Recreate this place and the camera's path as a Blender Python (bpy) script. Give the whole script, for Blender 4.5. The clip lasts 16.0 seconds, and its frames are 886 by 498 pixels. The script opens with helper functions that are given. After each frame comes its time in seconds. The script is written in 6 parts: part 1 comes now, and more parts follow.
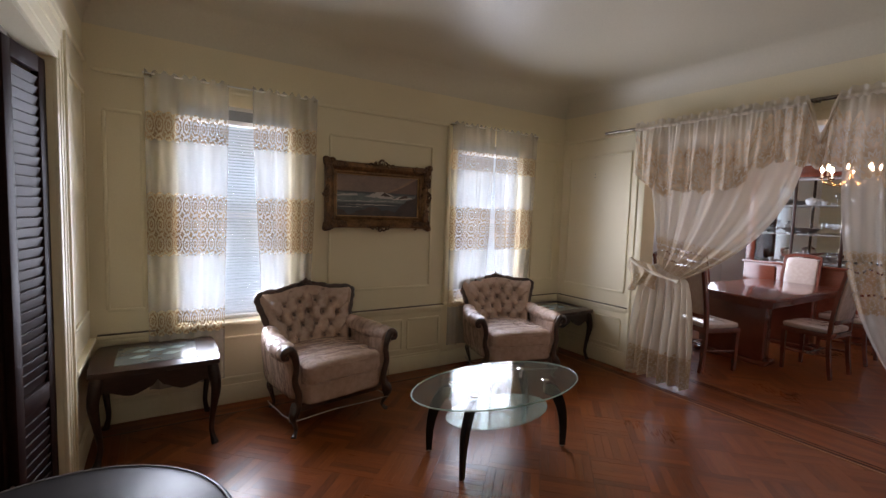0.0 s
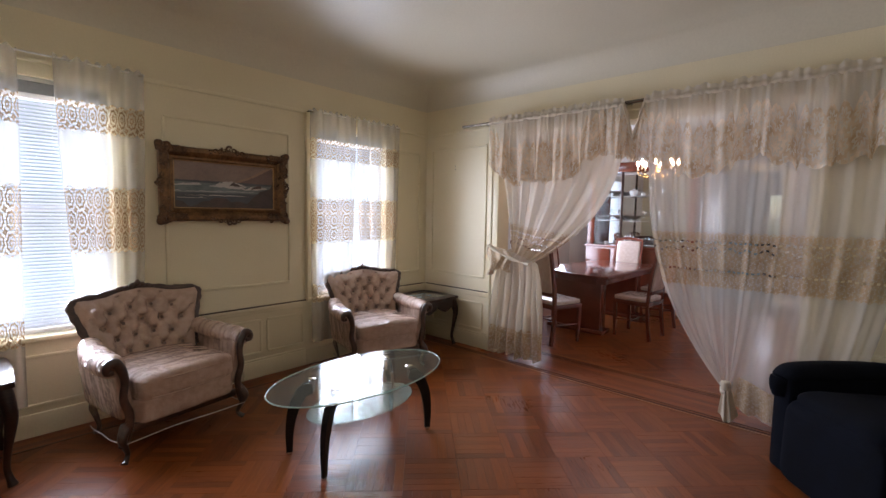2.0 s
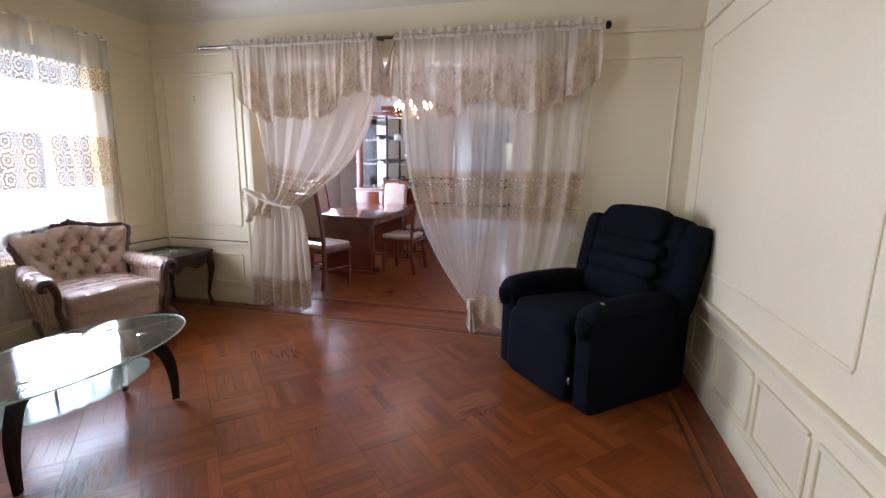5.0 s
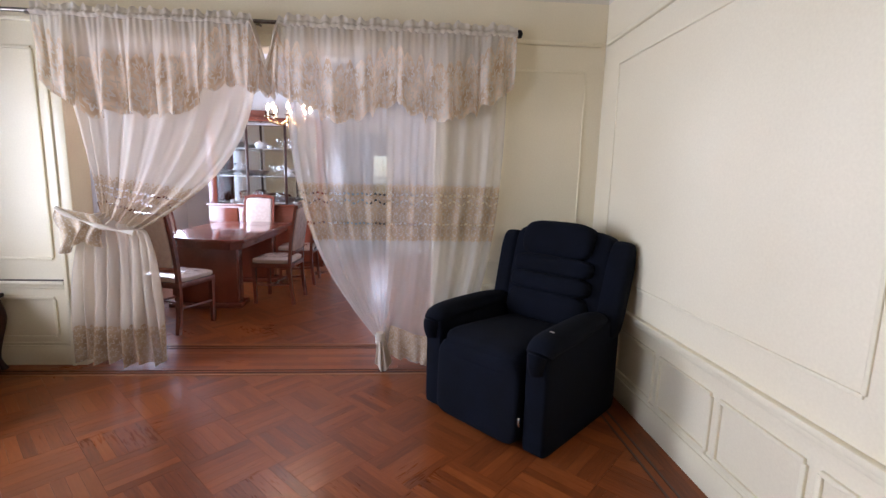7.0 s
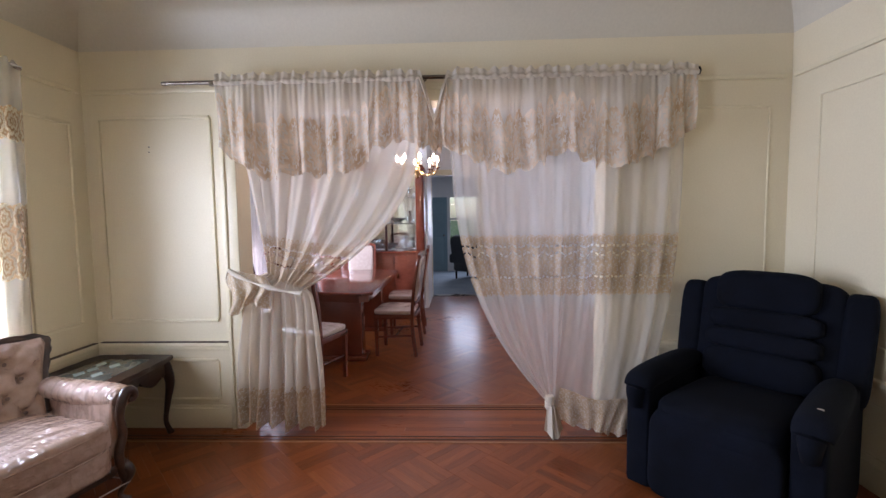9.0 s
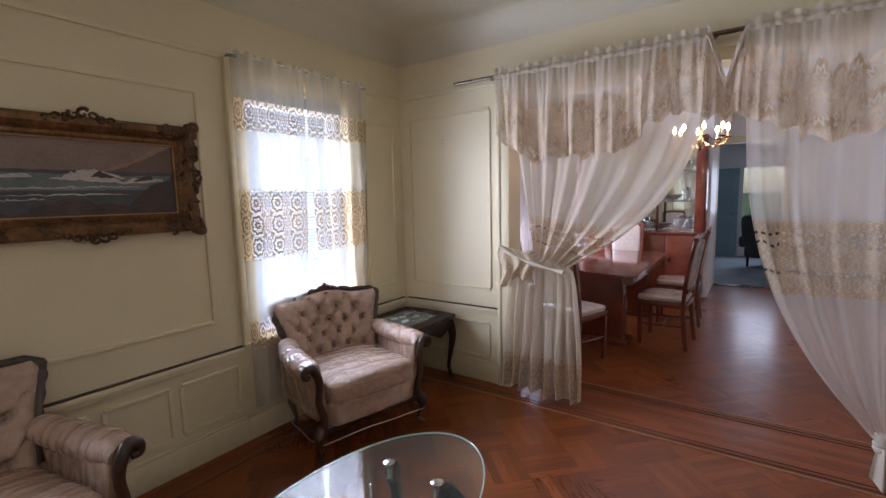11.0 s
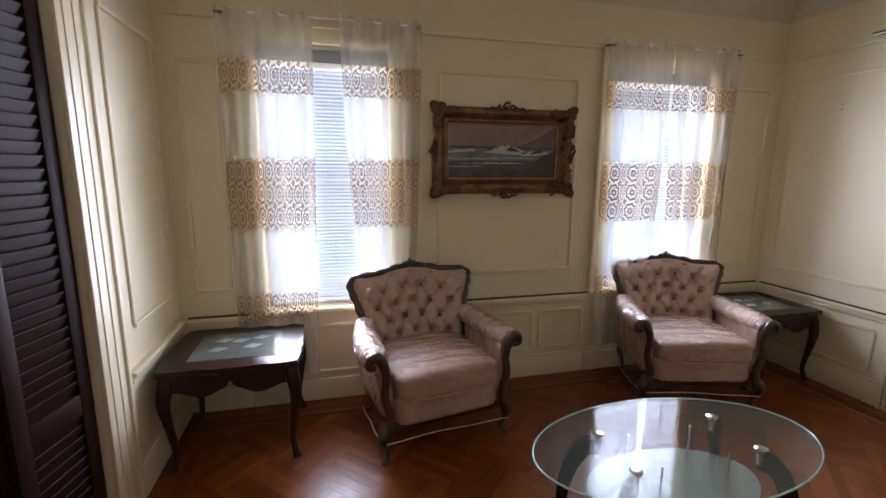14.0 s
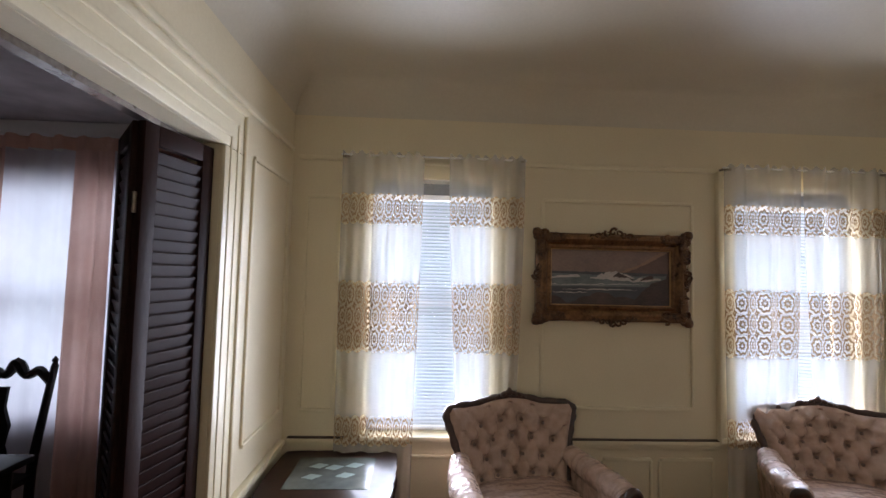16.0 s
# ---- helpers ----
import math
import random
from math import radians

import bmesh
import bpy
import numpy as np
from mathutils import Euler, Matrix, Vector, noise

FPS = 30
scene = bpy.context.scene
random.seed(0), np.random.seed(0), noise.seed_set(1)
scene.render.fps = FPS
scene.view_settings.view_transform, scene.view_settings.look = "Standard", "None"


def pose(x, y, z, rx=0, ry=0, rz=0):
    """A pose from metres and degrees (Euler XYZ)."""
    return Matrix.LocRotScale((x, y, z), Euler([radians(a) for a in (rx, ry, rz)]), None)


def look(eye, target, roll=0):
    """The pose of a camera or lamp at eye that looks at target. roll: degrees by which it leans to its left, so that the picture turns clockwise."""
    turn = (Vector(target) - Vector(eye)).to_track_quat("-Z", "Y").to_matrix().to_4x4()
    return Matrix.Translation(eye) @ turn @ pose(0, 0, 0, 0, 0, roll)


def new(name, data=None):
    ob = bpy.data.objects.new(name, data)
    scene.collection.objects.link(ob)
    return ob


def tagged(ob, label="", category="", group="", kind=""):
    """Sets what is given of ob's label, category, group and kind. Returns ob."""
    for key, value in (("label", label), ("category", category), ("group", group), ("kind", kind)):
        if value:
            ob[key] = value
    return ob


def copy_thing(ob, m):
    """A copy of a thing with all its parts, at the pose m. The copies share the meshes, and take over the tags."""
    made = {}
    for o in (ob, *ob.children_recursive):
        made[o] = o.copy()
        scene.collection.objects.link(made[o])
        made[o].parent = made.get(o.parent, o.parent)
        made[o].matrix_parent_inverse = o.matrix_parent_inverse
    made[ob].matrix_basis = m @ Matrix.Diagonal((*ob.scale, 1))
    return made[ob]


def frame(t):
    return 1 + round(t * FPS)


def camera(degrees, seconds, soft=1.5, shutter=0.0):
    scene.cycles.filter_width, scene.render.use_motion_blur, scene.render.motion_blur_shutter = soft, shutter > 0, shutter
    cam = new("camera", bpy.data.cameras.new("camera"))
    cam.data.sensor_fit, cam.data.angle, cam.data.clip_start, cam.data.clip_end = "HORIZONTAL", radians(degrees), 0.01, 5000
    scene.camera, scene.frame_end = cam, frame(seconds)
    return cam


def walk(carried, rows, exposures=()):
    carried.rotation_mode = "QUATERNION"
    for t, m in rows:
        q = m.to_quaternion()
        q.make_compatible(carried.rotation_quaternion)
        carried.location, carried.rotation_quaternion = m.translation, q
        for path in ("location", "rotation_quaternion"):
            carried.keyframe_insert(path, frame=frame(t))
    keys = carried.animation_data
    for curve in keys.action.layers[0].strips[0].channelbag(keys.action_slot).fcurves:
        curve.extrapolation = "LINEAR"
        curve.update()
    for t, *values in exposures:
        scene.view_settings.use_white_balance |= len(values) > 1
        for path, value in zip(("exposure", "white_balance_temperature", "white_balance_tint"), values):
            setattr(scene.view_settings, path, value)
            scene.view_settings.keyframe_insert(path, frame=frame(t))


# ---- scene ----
cam = camera(89.5, 16.0)
PATH = [
    (0, (-0.517, -0.452, 1.53), (0.549, 1.233, 1.376), 1.9),
    (0.5, (-0.49, -0.465, 1.506), (0.679, 1.153, 1.385), 1.6),
    (1, (-0.459, -0.474, 1.494), (0.814, 1.064, 1.38), 1.3),
    (1.5, (-0.432, -0.491, 1.489), (0.949, 0.95, 1.36), 1.1),
    (2, (-0.406, -0.511, 1.481), (1.075, 0.824, 1.323), 1.0),
    (2.5, (-0.366, -0.546, 1.463), (1.195, 0.683, 1.233), 0.9),
    (3, (-0.331, -0.574, 1.455), (1.32, 0.523, 1.185), 1.1),
    (3.5, (-0.316, -0.576, 1.447), (1.425, 0.365, 1.155), 1.0),
    (4, (-0.294, -0.602, 1.444), (1.525, 0.167, 1.129), 1.1),
    (4.2, (-0.29, -0.61, 1.438), (1.554, 0.093, 1.113), 1.1),
    (6.3, (-0.029, -0.384, 1.388), (1.919, -0.192, 0.978), 0.6),
    (6.5, (0.027, -0.328, 1.397), (1.981, -0.193, 0.993), 0.7),
    (7, (0.169, -0.142, 1.405), (2.141, -0.287, 1.105), 1.4),
    (7.5, (0.294, 0.106, 1.505), (2.272, -0.127, 1.32), 1.5),
    (8, (0.446, 0.318, 1.51), (2.431, 0.124, 1.362), 0.3),
    (8.5, (0.47, 0.51, 1.54), (2.464, 0.458, 1.391), -0.2),
    (9, (0.399, 0.683, 1.503), (2.393, 0.751, 1.361), -0.8),
    (9.5, (0.368, 0.774, 1.509), (2.337, 1.084, 1.351), -1.4),
    (10, (0.384, 0.753, 1.512), (2.269, 1.393, 1.33), -2.1),
    (10.2, (0.391, 0.753, 1.525), (2.232, 1.509, 1.33), -2.2),
    (12.3, (0.159, 0.379, 1.549), (1.34, 1.969, 1.271), -0.1),
    (12.5, (0.131, 0.349, 1.542), (1.231, 1.995, 1.256), -0.4),
    (13, (0.07, 0.323, 1.53), (1.008, 2.061, 1.215), -0.3),
    (13.5, (0.017, 0.333, 1.518), (0.736, 2.17, 1.185), 0.4),
    (14, (-0.013, 0.35, 1.553), (0.467, 2.259, 1.201), 0.4),
    (14.5, (-0.006, 0.373, 1.571), (0.325, 2.331, 1.328), 0.3),
    (15, (-0.028, 0.403, 1.612), (0.247, 2.382, 1.528), 0.9),
    (15.5, (-0.057, 0.426, 1.657), (0.199, 2.408, 1.716), 1.1),
    (16, (-0.076, 0.411, 1.672), (0.01, 2.406, 1.782), 1.4),
]
walk(cam, [(t, look(eye, target, roll)) for t, eye, target, roll in PATH],
     [(0, -0.40, 7300, 29), (2, 0.05, 7050, 29), (4, 0.33, 6750, 29), (6.5, 0.58, 6480, 31), (8, 0.70, 6480, 31), (9, 0.42, 6520, 30), (9.5, 0.15, 6620, 29), (10.2, 0.18, 6620, 29), (12.3, -0.22, 6800, 29), (14.5, -0.08, 6860, 31), (16, -0.27, 6980, 29)])

# ---- light ----
world = bpy.data.worlds.new("world")
scene.world = world
world.use_nodes = True
_wn = world.node_tree
_sky = _wn.nodes.new("ShaderNodeTexSky")
_sky.sky_type, _sky.sun_disc = "NISHITA", False
_sky.sun_elevation, _sky.sun_rotation = radians(50), radians(200)
_wn.links.new(_sky.outputs[0], _wn.nodes["Background"].inputs[0])
_wn.nodes["Background"].inputs[1].default_value = 0.13

sun = new("sun", bpy.data.lights.new("sun", "SUN"))
sun.data.energy, sun.data.angle, sun.data.color = 1.5, radians(10), (1.0, 0.95, 0.88)
sun.matrix_world = look((0, 0, 10), (0.3, 0.75, 10 - 1.0))


def window_light(name, eye, target, width, height, watts, colour, spread=150):
    """Sky light in the opening of a window."""
    lamp = new(name, bpy.data.lights.new(name, "AREA"))
    lamp.data.shape, lamp.data.size, lamp.data.size_y = "RECTANGLE", width, height
    lamp.data.energy, lamp.data.color = watts, colour
    lamp.data.spread = radians(spread)
    lamp.matrix_world = look(eye, target)
    return lamp


DAY = (0.64, 0.82, 1.0)
for wx, wide in ((-0.025, 0.74), (2.41, 0.80)):
    window_light("window_light", (wx, 3.62, 1.46), (wx, 0, 1.30), wide, 1.6, 40, DAY)
    window_light("window_light", (wx, 3.268, 1.42), (wx, 0, 1.40), wide, 1.5, 66, DAY, 134)
window_light("window_light", (6.35, 3.34, 1.5), (6.35, 0, 1.4), 1.5, 1.5, 95, DAY, 140)
window_light("window_light", (-2.3, 3.66, 1.5), (-2.3, 0, 0.7), 1.2, 1.5, 19, DAY, 115)
window_light("window_light", (12.75, 0.5, 1.5), (10, 0.5, 1.0), 0.8, 1.2, 18, DAY)

# ---- materials ----
def nodes_of(name):
    m = bpy.data.materials.new(name)
    m.use_nodes = True
    nt = m.node_tree
    return m, nt, nt.nodes["Principled BSDF"]


def node(nt, kind, **inputs):
    n = nt.nodes.new(kind)
    for k, v in inputs.items():
        n.inputs[k.replace("_", " ")].default_value = v
    return n


def ramp(nt, fac, stops):
    r = nt.nodes.new("ShaderNodeValToRGB")
    el = r.color_ramp.elements
    while len(el) < len(stops):
        el.new(0.5)
    for e, (p, c) in zip(el, stops):
        e.position, e.color = p, (*c, 1) if len(c) == 3 else c
    nt.links.new(fac, r.inputs[0])
    return r


def mixc(nt, fac, a, b, mode="MIX"):
    m = nt.nodes.new("ShaderNodeMix")
    m.data_type, m.blend_type = "RGBA", mode
    for sock, v in ((m.inputs[0], fac), (m.inputs[6], a), (m.inputs[7], b)):
        if hasattr(v, "is_linked"):
            nt.links.new(v, sock)
        else:
            sock.default_value = v if not isinstance(v, tuple) else (*v, 1)
    return m.outputs[2]


def maths(nt, op, a, b=0.0):
    m = nt.nodes.new("ShaderNodeMath")
    m.operation = op
    for sock, v in ((m.inputs[0], a), (m.inputs[1], b)):
        if hasattr(v, "is_linked"):
            nt.links.new(v, sock)
        else:
            sock.default_value = v
    return m.outputs[0]


def noise_of(nt, vec, scale, detail=4.0, stretch=None):
    if stretch:
        mp = nt.nodes.new("ShaderNodeMapping")
        mp.inputs["Scale"].default_value = stretch
        nt.links.new(vec, mp.inputs[0])
        vec = mp.outputs[0]
    n = node(nt, "ShaderNodeTexNoise", Scale=scale, Detail=detail)
    nt.links.new(vec, n.inputs["Vector"])
    return n.outputs[0]


def bumped(nt, p, height, strength, distance=0.01):
    b = node(nt, "ShaderNodeBump", Strength=strength, Distance=distance)
    nt.links.new(height, b.inputs["Height"])
    nt.links.new(b.outputs[0], p.inputs["Normal"])


def surf(name, dark, light, rough=0.5, big=2.0, fine=40.0, bump=0.15, metal=0.0, coat=0.0, stretch=None, sheen=0.0, rough_var=0.12, per_object=0.0, spec=0.5):
    """A plain surface: stains at a large scale, grain at a small one."""
    m, nt, p = nodes_of(name)
    co = nt.nodes.new("ShaderNodeTexCoord").outputs["Object"]
    large = noise_of(nt, co, big, 3.0)
    small = noise_of(nt, co, fine, 5.0, stretch)
    fac = maths(nt, "ADD", maths(nt, "MULTIPLY", large, 0.55), maths(nt, "MULTIPLY", small, 0.45))
    r = ramp(nt, fac, [(0.32, dark), (0.68, light)])
    col = r.outputs[0]
    if per_object:
        rnd = nt.nodes.new("ShaderNodeObjectInfo").outputs["Random"]
        k = maths(nt, "ADD", 1.0 - per_object / 2, maths(nt, "MULTIPLY", rnd, per_object))
        col = mixc(nt, 1.0, col, k, "MULTIPLY")
    nt.links.new(col, p.inputs["Base Color"])
    rr = maths(nt, "ADD", rough - rough_var / 2, maths(nt, "MULTIPLY", large, rough_var))
    nt.links.new(rr, p.inputs["Roughness"])
    p.inputs["Metallic"].default_value = metal
    p.inputs["Specular IOR Level"].default_value = spec
    p.inputs["Coat Weight"].default_value = coat
    p.inputs["Coat Roughness"].default_value = 0.08
    if sheen:
        p.inputs["Sheen Weight"].default_value = sheen
    if bump:
        bumped(nt, p, small, bump, 0.004)
    return m


def slant_gloss(nt, scale=1.0):
    """Share of mirrored light on thin glass: 4 % head-on, rising at a slant."""
    face = node(nt, "ShaderNodeLayerWeight", Blend=0.5).outputs["Facing"]
    return maths(nt, "MULTIPLY", maths(nt, "ADD", 0.04, maths(nt, "MULTIPLY", maths(nt, "POWER", face, 5.0), 0.96)), scale)


def glass(name, tint=(0.9, 0.96, 0.94), rough=0.0, gloss=1.0):
    """Thin clear glass: it lets light through and mirrors more at a slant."""
    m, nt, p = nodes_of(name)
    nt.nodes.remove(p)
    tr = node(nt, "ShaderNodeBsdfTransparent", Color=(*tint, 1))
    gl = node(nt, "ShaderNodeBsdfGlossy", Color=(1, 1, 1, 1), Roughness=rough)
    mx = nt.nodes.new("ShaderNodeMixShader")
    nt.links.new(slant_gloss(nt, gloss), mx.inputs[0])
    nt.links.new(tr.outputs[0], mx.inputs[1])
    nt.links.new(gl.outputs[0], mx.inputs[2])
    nt.links.new(mx.outputs[0], nt.nodes["Material Output"].inputs[0])
    return m


WALL = surf("wall_paint", (0.70, 0.605, 0.415), (0.78, 0.685, 0.485), 0.5, 1.2, 90, 0.06)
TRIM = surf("trim_paint", (0.71, 0.62, 0.425), (0.78, 0.69, 0.485), 0.38, 1.5, 70, 0.05)
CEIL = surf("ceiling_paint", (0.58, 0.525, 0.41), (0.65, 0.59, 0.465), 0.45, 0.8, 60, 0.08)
WHITE = surf("white_paint", (0.74, 0.73, 0.71), (0.8, 0.79, 0.77), 0.45, 2, 60, 0.05)
DARKWOOD = surf("dark_stained_wood", (0.012, 0.006, 0.005), (0.05, 0.020, 0.013), 0.34, 3, 18, 0.12, coat=0.08, stretch=(1, 1, 8), spec=0.3)
BLACKWOOD = surf("espresso_wood", (0.008, 0.006, 0.006), (0.020, 0.013, 0.012), 0.42, 3, 30, 0.06, spec=0.12)
REDWOOD = surf("red_cherry_wood", (0.10, 0.022, 0.012), (0.22, 0.055, 0.03), 0.2, 3, 22, 0.05, coat=0.6, stretch=(1, 6, 6))
LINING = surf("floor_base", (0.02, 0.009, 0.005), (0.03, 0.014, 0.008), 0.5)
CARPET = surf("grey_blue_carpet", (0.20, 0.24, 0.27), (0.30, 0.34, 0.37), 0.95, 3, 300, 0.5)
BLUEDOOR = surf("grey_blue_paint", (0.19, 0.30, 0.34), (0.25, 0.37, 0.41), 0.5, 2, 30, 0.05)
SNOW = surf("blind_vinyl", (0.74, 0.76, 0.78), (0.82, 0.84, 0.86), 0.5, 3, 60, 0.02)
CHROME = surf("brushed_chrome", (0.55, 0.55, 0.55), (0.75, 0.75, 0.74), 0.22, 6, 90, 0.03, metal=1.0)
BRONZE = surf("dark_bronze_metal", (0.12, 0.10, 0.085), (0.26, 0.22, 0.18), 0.28, 6, 60, 0.04, metal=1.0)
PANE = glass("window_glass")
GRASS = surf("yard_grass", (0.05, 0.09, 0.03), (0.10, 0.15, 0.05), 0.9, 1, 30, 0.3)
SIDING = surf("pale_siding", (0.5, 0.52, 0.53), (0.6, 0.62, 0.63), 0.6, 1, 20, 0.1)

# ---- building blocks ----
def add_box(bm, x0, x1, y0, y1, z0, z1):
    vs = [bm.verts.new((x, y, z)) for x in (x0, x1) for y in (y0, y1) for z in (z0, z1)]
    for f in ((0, 1, 3, 2), (4, 6, 7, 5), (0, 4, 5, 1), (2, 3, 7, 6), (0, 2, 6, 4), (1, 5, 7, 3)):
        bm.faces.new([vs[i] for i in f])
    return vs


def box_bm(x0, x1, y0, y1, z0, z1, bevel=0.0, segments=2):
    bm = bmesh.new()
    add_box(bm, x0, x1, y0, y1, z0, z1)
    if bevel:
        bmesh.ops.bevel(bm, geom=bm.edges[:], offset=bevel, segments=segments, affect="EDGES", profile=0.5)
    return bm


def mesh_of(name, bm, material, smooth=False):
    bmesh.ops.recalc_face_normals(bm, faces=bm.faces[:])
    me = bpy.data.meshes.new(name)
    bm.to_mesh(me)
    bm.free()
    for m in material if isinstance(material, (list, tuple)) else [material]:
        me.materials.append(m)
    if smooth:
        me.shade_smooth()
        me.set_sharp_from_angle(angle=radians(40))
    return me


def part(name, bm, material, parent=None, label="", smooth=False, m=None):
    """One mesh object, under a thing or a part where one is given."""
    ob = new(name, mesh_of(name, bm, material, smooth))
    if parent:
        ob.parent = parent
    if m is not None:
        ob.matrix_basis = m
    return tagged(ob, label)


def thing(name, m, label, category, group="", kind=""):
    ob = new(name)
    ob.empty_display_size = 0.1
    ob.matrix_basis = m
    return tagged(ob, label, category, group, kind)


def structure(name, bm, material, label="", category="", smooth=False):
    return tagged(part(name, bm, material, None, label, smooth), "", category, "", "structure")


def sweep(path, profile, closed=False, caps=True, up=None):
    """Profile points (across, up) swept along a path of points; each path item may carry a scale."""
    bm = bmesh.new()
    pts = [Vector(p[:3]) for p in path]
    scales = [p[3] if len(p) > 3 else 1.0 for p in path]
    n, rings = len(pts), []
    for i, p in enumerate(pts):
        a = pts[i - 1] if (i or closed) else p
        b = pts[(i + 1) % n] if (i < n - 1 or closed) else p
        d = (b - a).normalized()
        ref = Vector(up) if up else (Vector((0, 0, 1)) if abs(d.z) < 0.9 else Vector((1, 0, 0)))
        side = d.cross(ref).normalized()
        upv = side.cross(d).normalized()
        rings.append([bm.verts.new(p + (side * u + upv * v) * scales[i]) for u, v in profile])
    k = len(profile)
    for i in range(n if closed else n - 1):
        r, s = rings[i], rings[(i + 1) % n]
        for j in range(k):
            bm.faces.new((r[j], r[(j + 1) % k], s[(j + 1) % k], s[j]))
    if caps and not closed:
        bm.faces.new(rings[0][::-1])
        bm.faces.new(rings[-1])
    return bm


def circle_profile(r, n=10, squash=1.0):
    return [(r * math.cos(2 * math.pi * i / n), squash * r * math.sin(2 * math.pi * i / n)) for i in range(n)]


def lathe(profile, n=20, squash=1.0, tilt=0.0):
    """(radius, height) points turned round z."""
    bm = bmesh.new()
    rings = []
    for r, z in profile:
        if r < 1e-5:
            rings.append([bm.verts.new((0, 0, z))])
        else:
            rings.append([bm.verts.new((r * math.cos(2 * math.pi * i / n), squash * r * math.sin(2 * math.pi * i / n), z)) for i in range(n)])
    for a, b in zip(rings, rings[1:]):
        for i in range(n):
            q = [a[i % len(a)], a[(i + 1) % n % len(a)], b[(i + 1) % n % len(b)], b[i % len(b)]]
            q = list(dict.fromkeys(q))
            if len(q) > 2:
                bm.faces.new(q)
    for ring in (rings[0], rings[-1]):
        if len(ring) > 2:
            bm.faces.new(ring)
    return bm


def merge(*bms):
    out = bmesh.new()
    for b in bms:
        me = bpy.data.meshes.new("tmp")
        b.to_mesh(me)
        b.free()
        out.from_mesh(me)
        bpy.data.meshes.remove(me)
    return out


def moved(bm, m):
    bm.transform(m)
    return bm


def prism(outline, z0, z1, bevel=0.0, segments=2):
    """An outline of (x, y) points, extruded from z0 to z1."""
    bm = bmesh.new()
    lo = [bm.verts.new((x, y, z0)) for x, y in outline]
    hi = [bm.verts.new((x, y, z1)) for x, y in outline]
    n = len(outline)
    top, bottom = bm.faces.new(hi), bm.faces.new(lo[::-1])
    for i in range(n):
        bm.faces.new((lo[i], lo[(i + 1) % n], hi[(i + 1) % n], hi[i]))
    if bevel:
        edges = list(set(top.edges[:] + bottom.edges[:]))
        bmesh.ops.bevel(bm, geom=edges, offset=bevel, segments=segments, affect="EDGES", profile=0.5)
    return bm


# ---- the rooms ----
NORTH, EAST, WEST, SOUTH = 3.30, 3.50, -0.93, -1.535
THICK = 0.20
FLAT, COVE = 2.93, 0.30


def wall_bm(axis, at, depth, a0, a1, z0, z1, holes):
    """A wall with holes (a0, a1, z0, z1). axis 'y': it runs along x at y = at; depth may be negative."""
    cuts_a = sorted({a0, a1, *[h[0] for h in holes], *[h[1] for h in holes]})
    cuts_z = sorted({z0, z1, *[h[2] for h in holes], *[h[3] for h in holes]})
    bm = bmesh.new()
    lo, hi = min(at, at + depth), max(at, at + depth)
    verts = {}

    def v(a, z, d):
        key = (round(a, 5), round(z, 5), d)
        if key not in verts:
            verts[key] = bm.verts.new((a, d, z) if axis == "y" else (d, a, z))
        return verts[key]

    def solid(i, j):
        if not (0 <= i < len(cuts_a) - 1 and 0 <= j < len(cuts_z) - 1):
            return False
        ca, cz = (cuts_a[i] + cuts_a[i + 1]) / 2, (cuts_z[j] + cuts_z[j + 1]) / 2
        return not any(h[0] < ca < h[1] and h[2] < cz < h[3] for h in holes)

    for i in range(len(cuts_a) - 1):
        for j in range(len(cuts_z) - 1):
            if not solid(i, j):
                continue
            a, b, c, d = cuts_a[i], cuts_a[i + 1], cuts_z[j], cuts_z[j + 1]
            for dd in (lo, hi):
                bm.faces.new((v(a, c, dd), v(b, c, dd), v(b, d, dd), v(a, d, dd)))
            for ni, nj, p, q in ((i - 1, j, (a, c), (a, d)), (i + 1, j, (b, c), (b, d)), (i, j - 1, (a, c), (b, c)), (i, j + 1, (a, d), (b, d))):
                if not solid(ni, nj):
                    bm.faces.new((v(*p, lo), v(*q, lo), v(*q, hi), v(*p, hi)))
    return bm


W1 = (-0.42, 0.37, 0.64, 2.30)
W2 = (1.98, 2.84, 0.64, 2.30)
GATE = (-0.31, 2.22, 0.0, 2.29)
FOLD = (0.45, 2.29, 0.0, 2.19)
DW = (5.45, 7.05, 0.75, 2.25)
PW = (-2.95, -1.65, 0.70, 2.25)
FAR = 8.85
HALLDOOR = (0.32, 1.17, 0.0, 2.28)

structure("wall_north", wall_bm("y", NORTH, THICK, WEST - 0.18, EAST + 0.18, 0, 3.0, [W1, W2]), WALL, "cream painted panelled wall with two windows", "wall")
structure("wall_east", wall_bm("x", EAST, 0.18, SOUTH - THICK, NORTH, 0, 3.0, [GATE]), WALL, "cream painted wall with a wide opening", "wall")
structure("wall_south", wall_bm("y", SOUTH, -THICK, WEST - 0.18, EAST, 0, 3.0, []), WALL, "cream painted panelled wall", "wall")
structure("wall_west", wall_bm("x", WEST, -0.14, SOUTH, NORTH, 0, 3.0, [FOLD]), WALL, "cream painted wall with a folding-door opening", "wall")


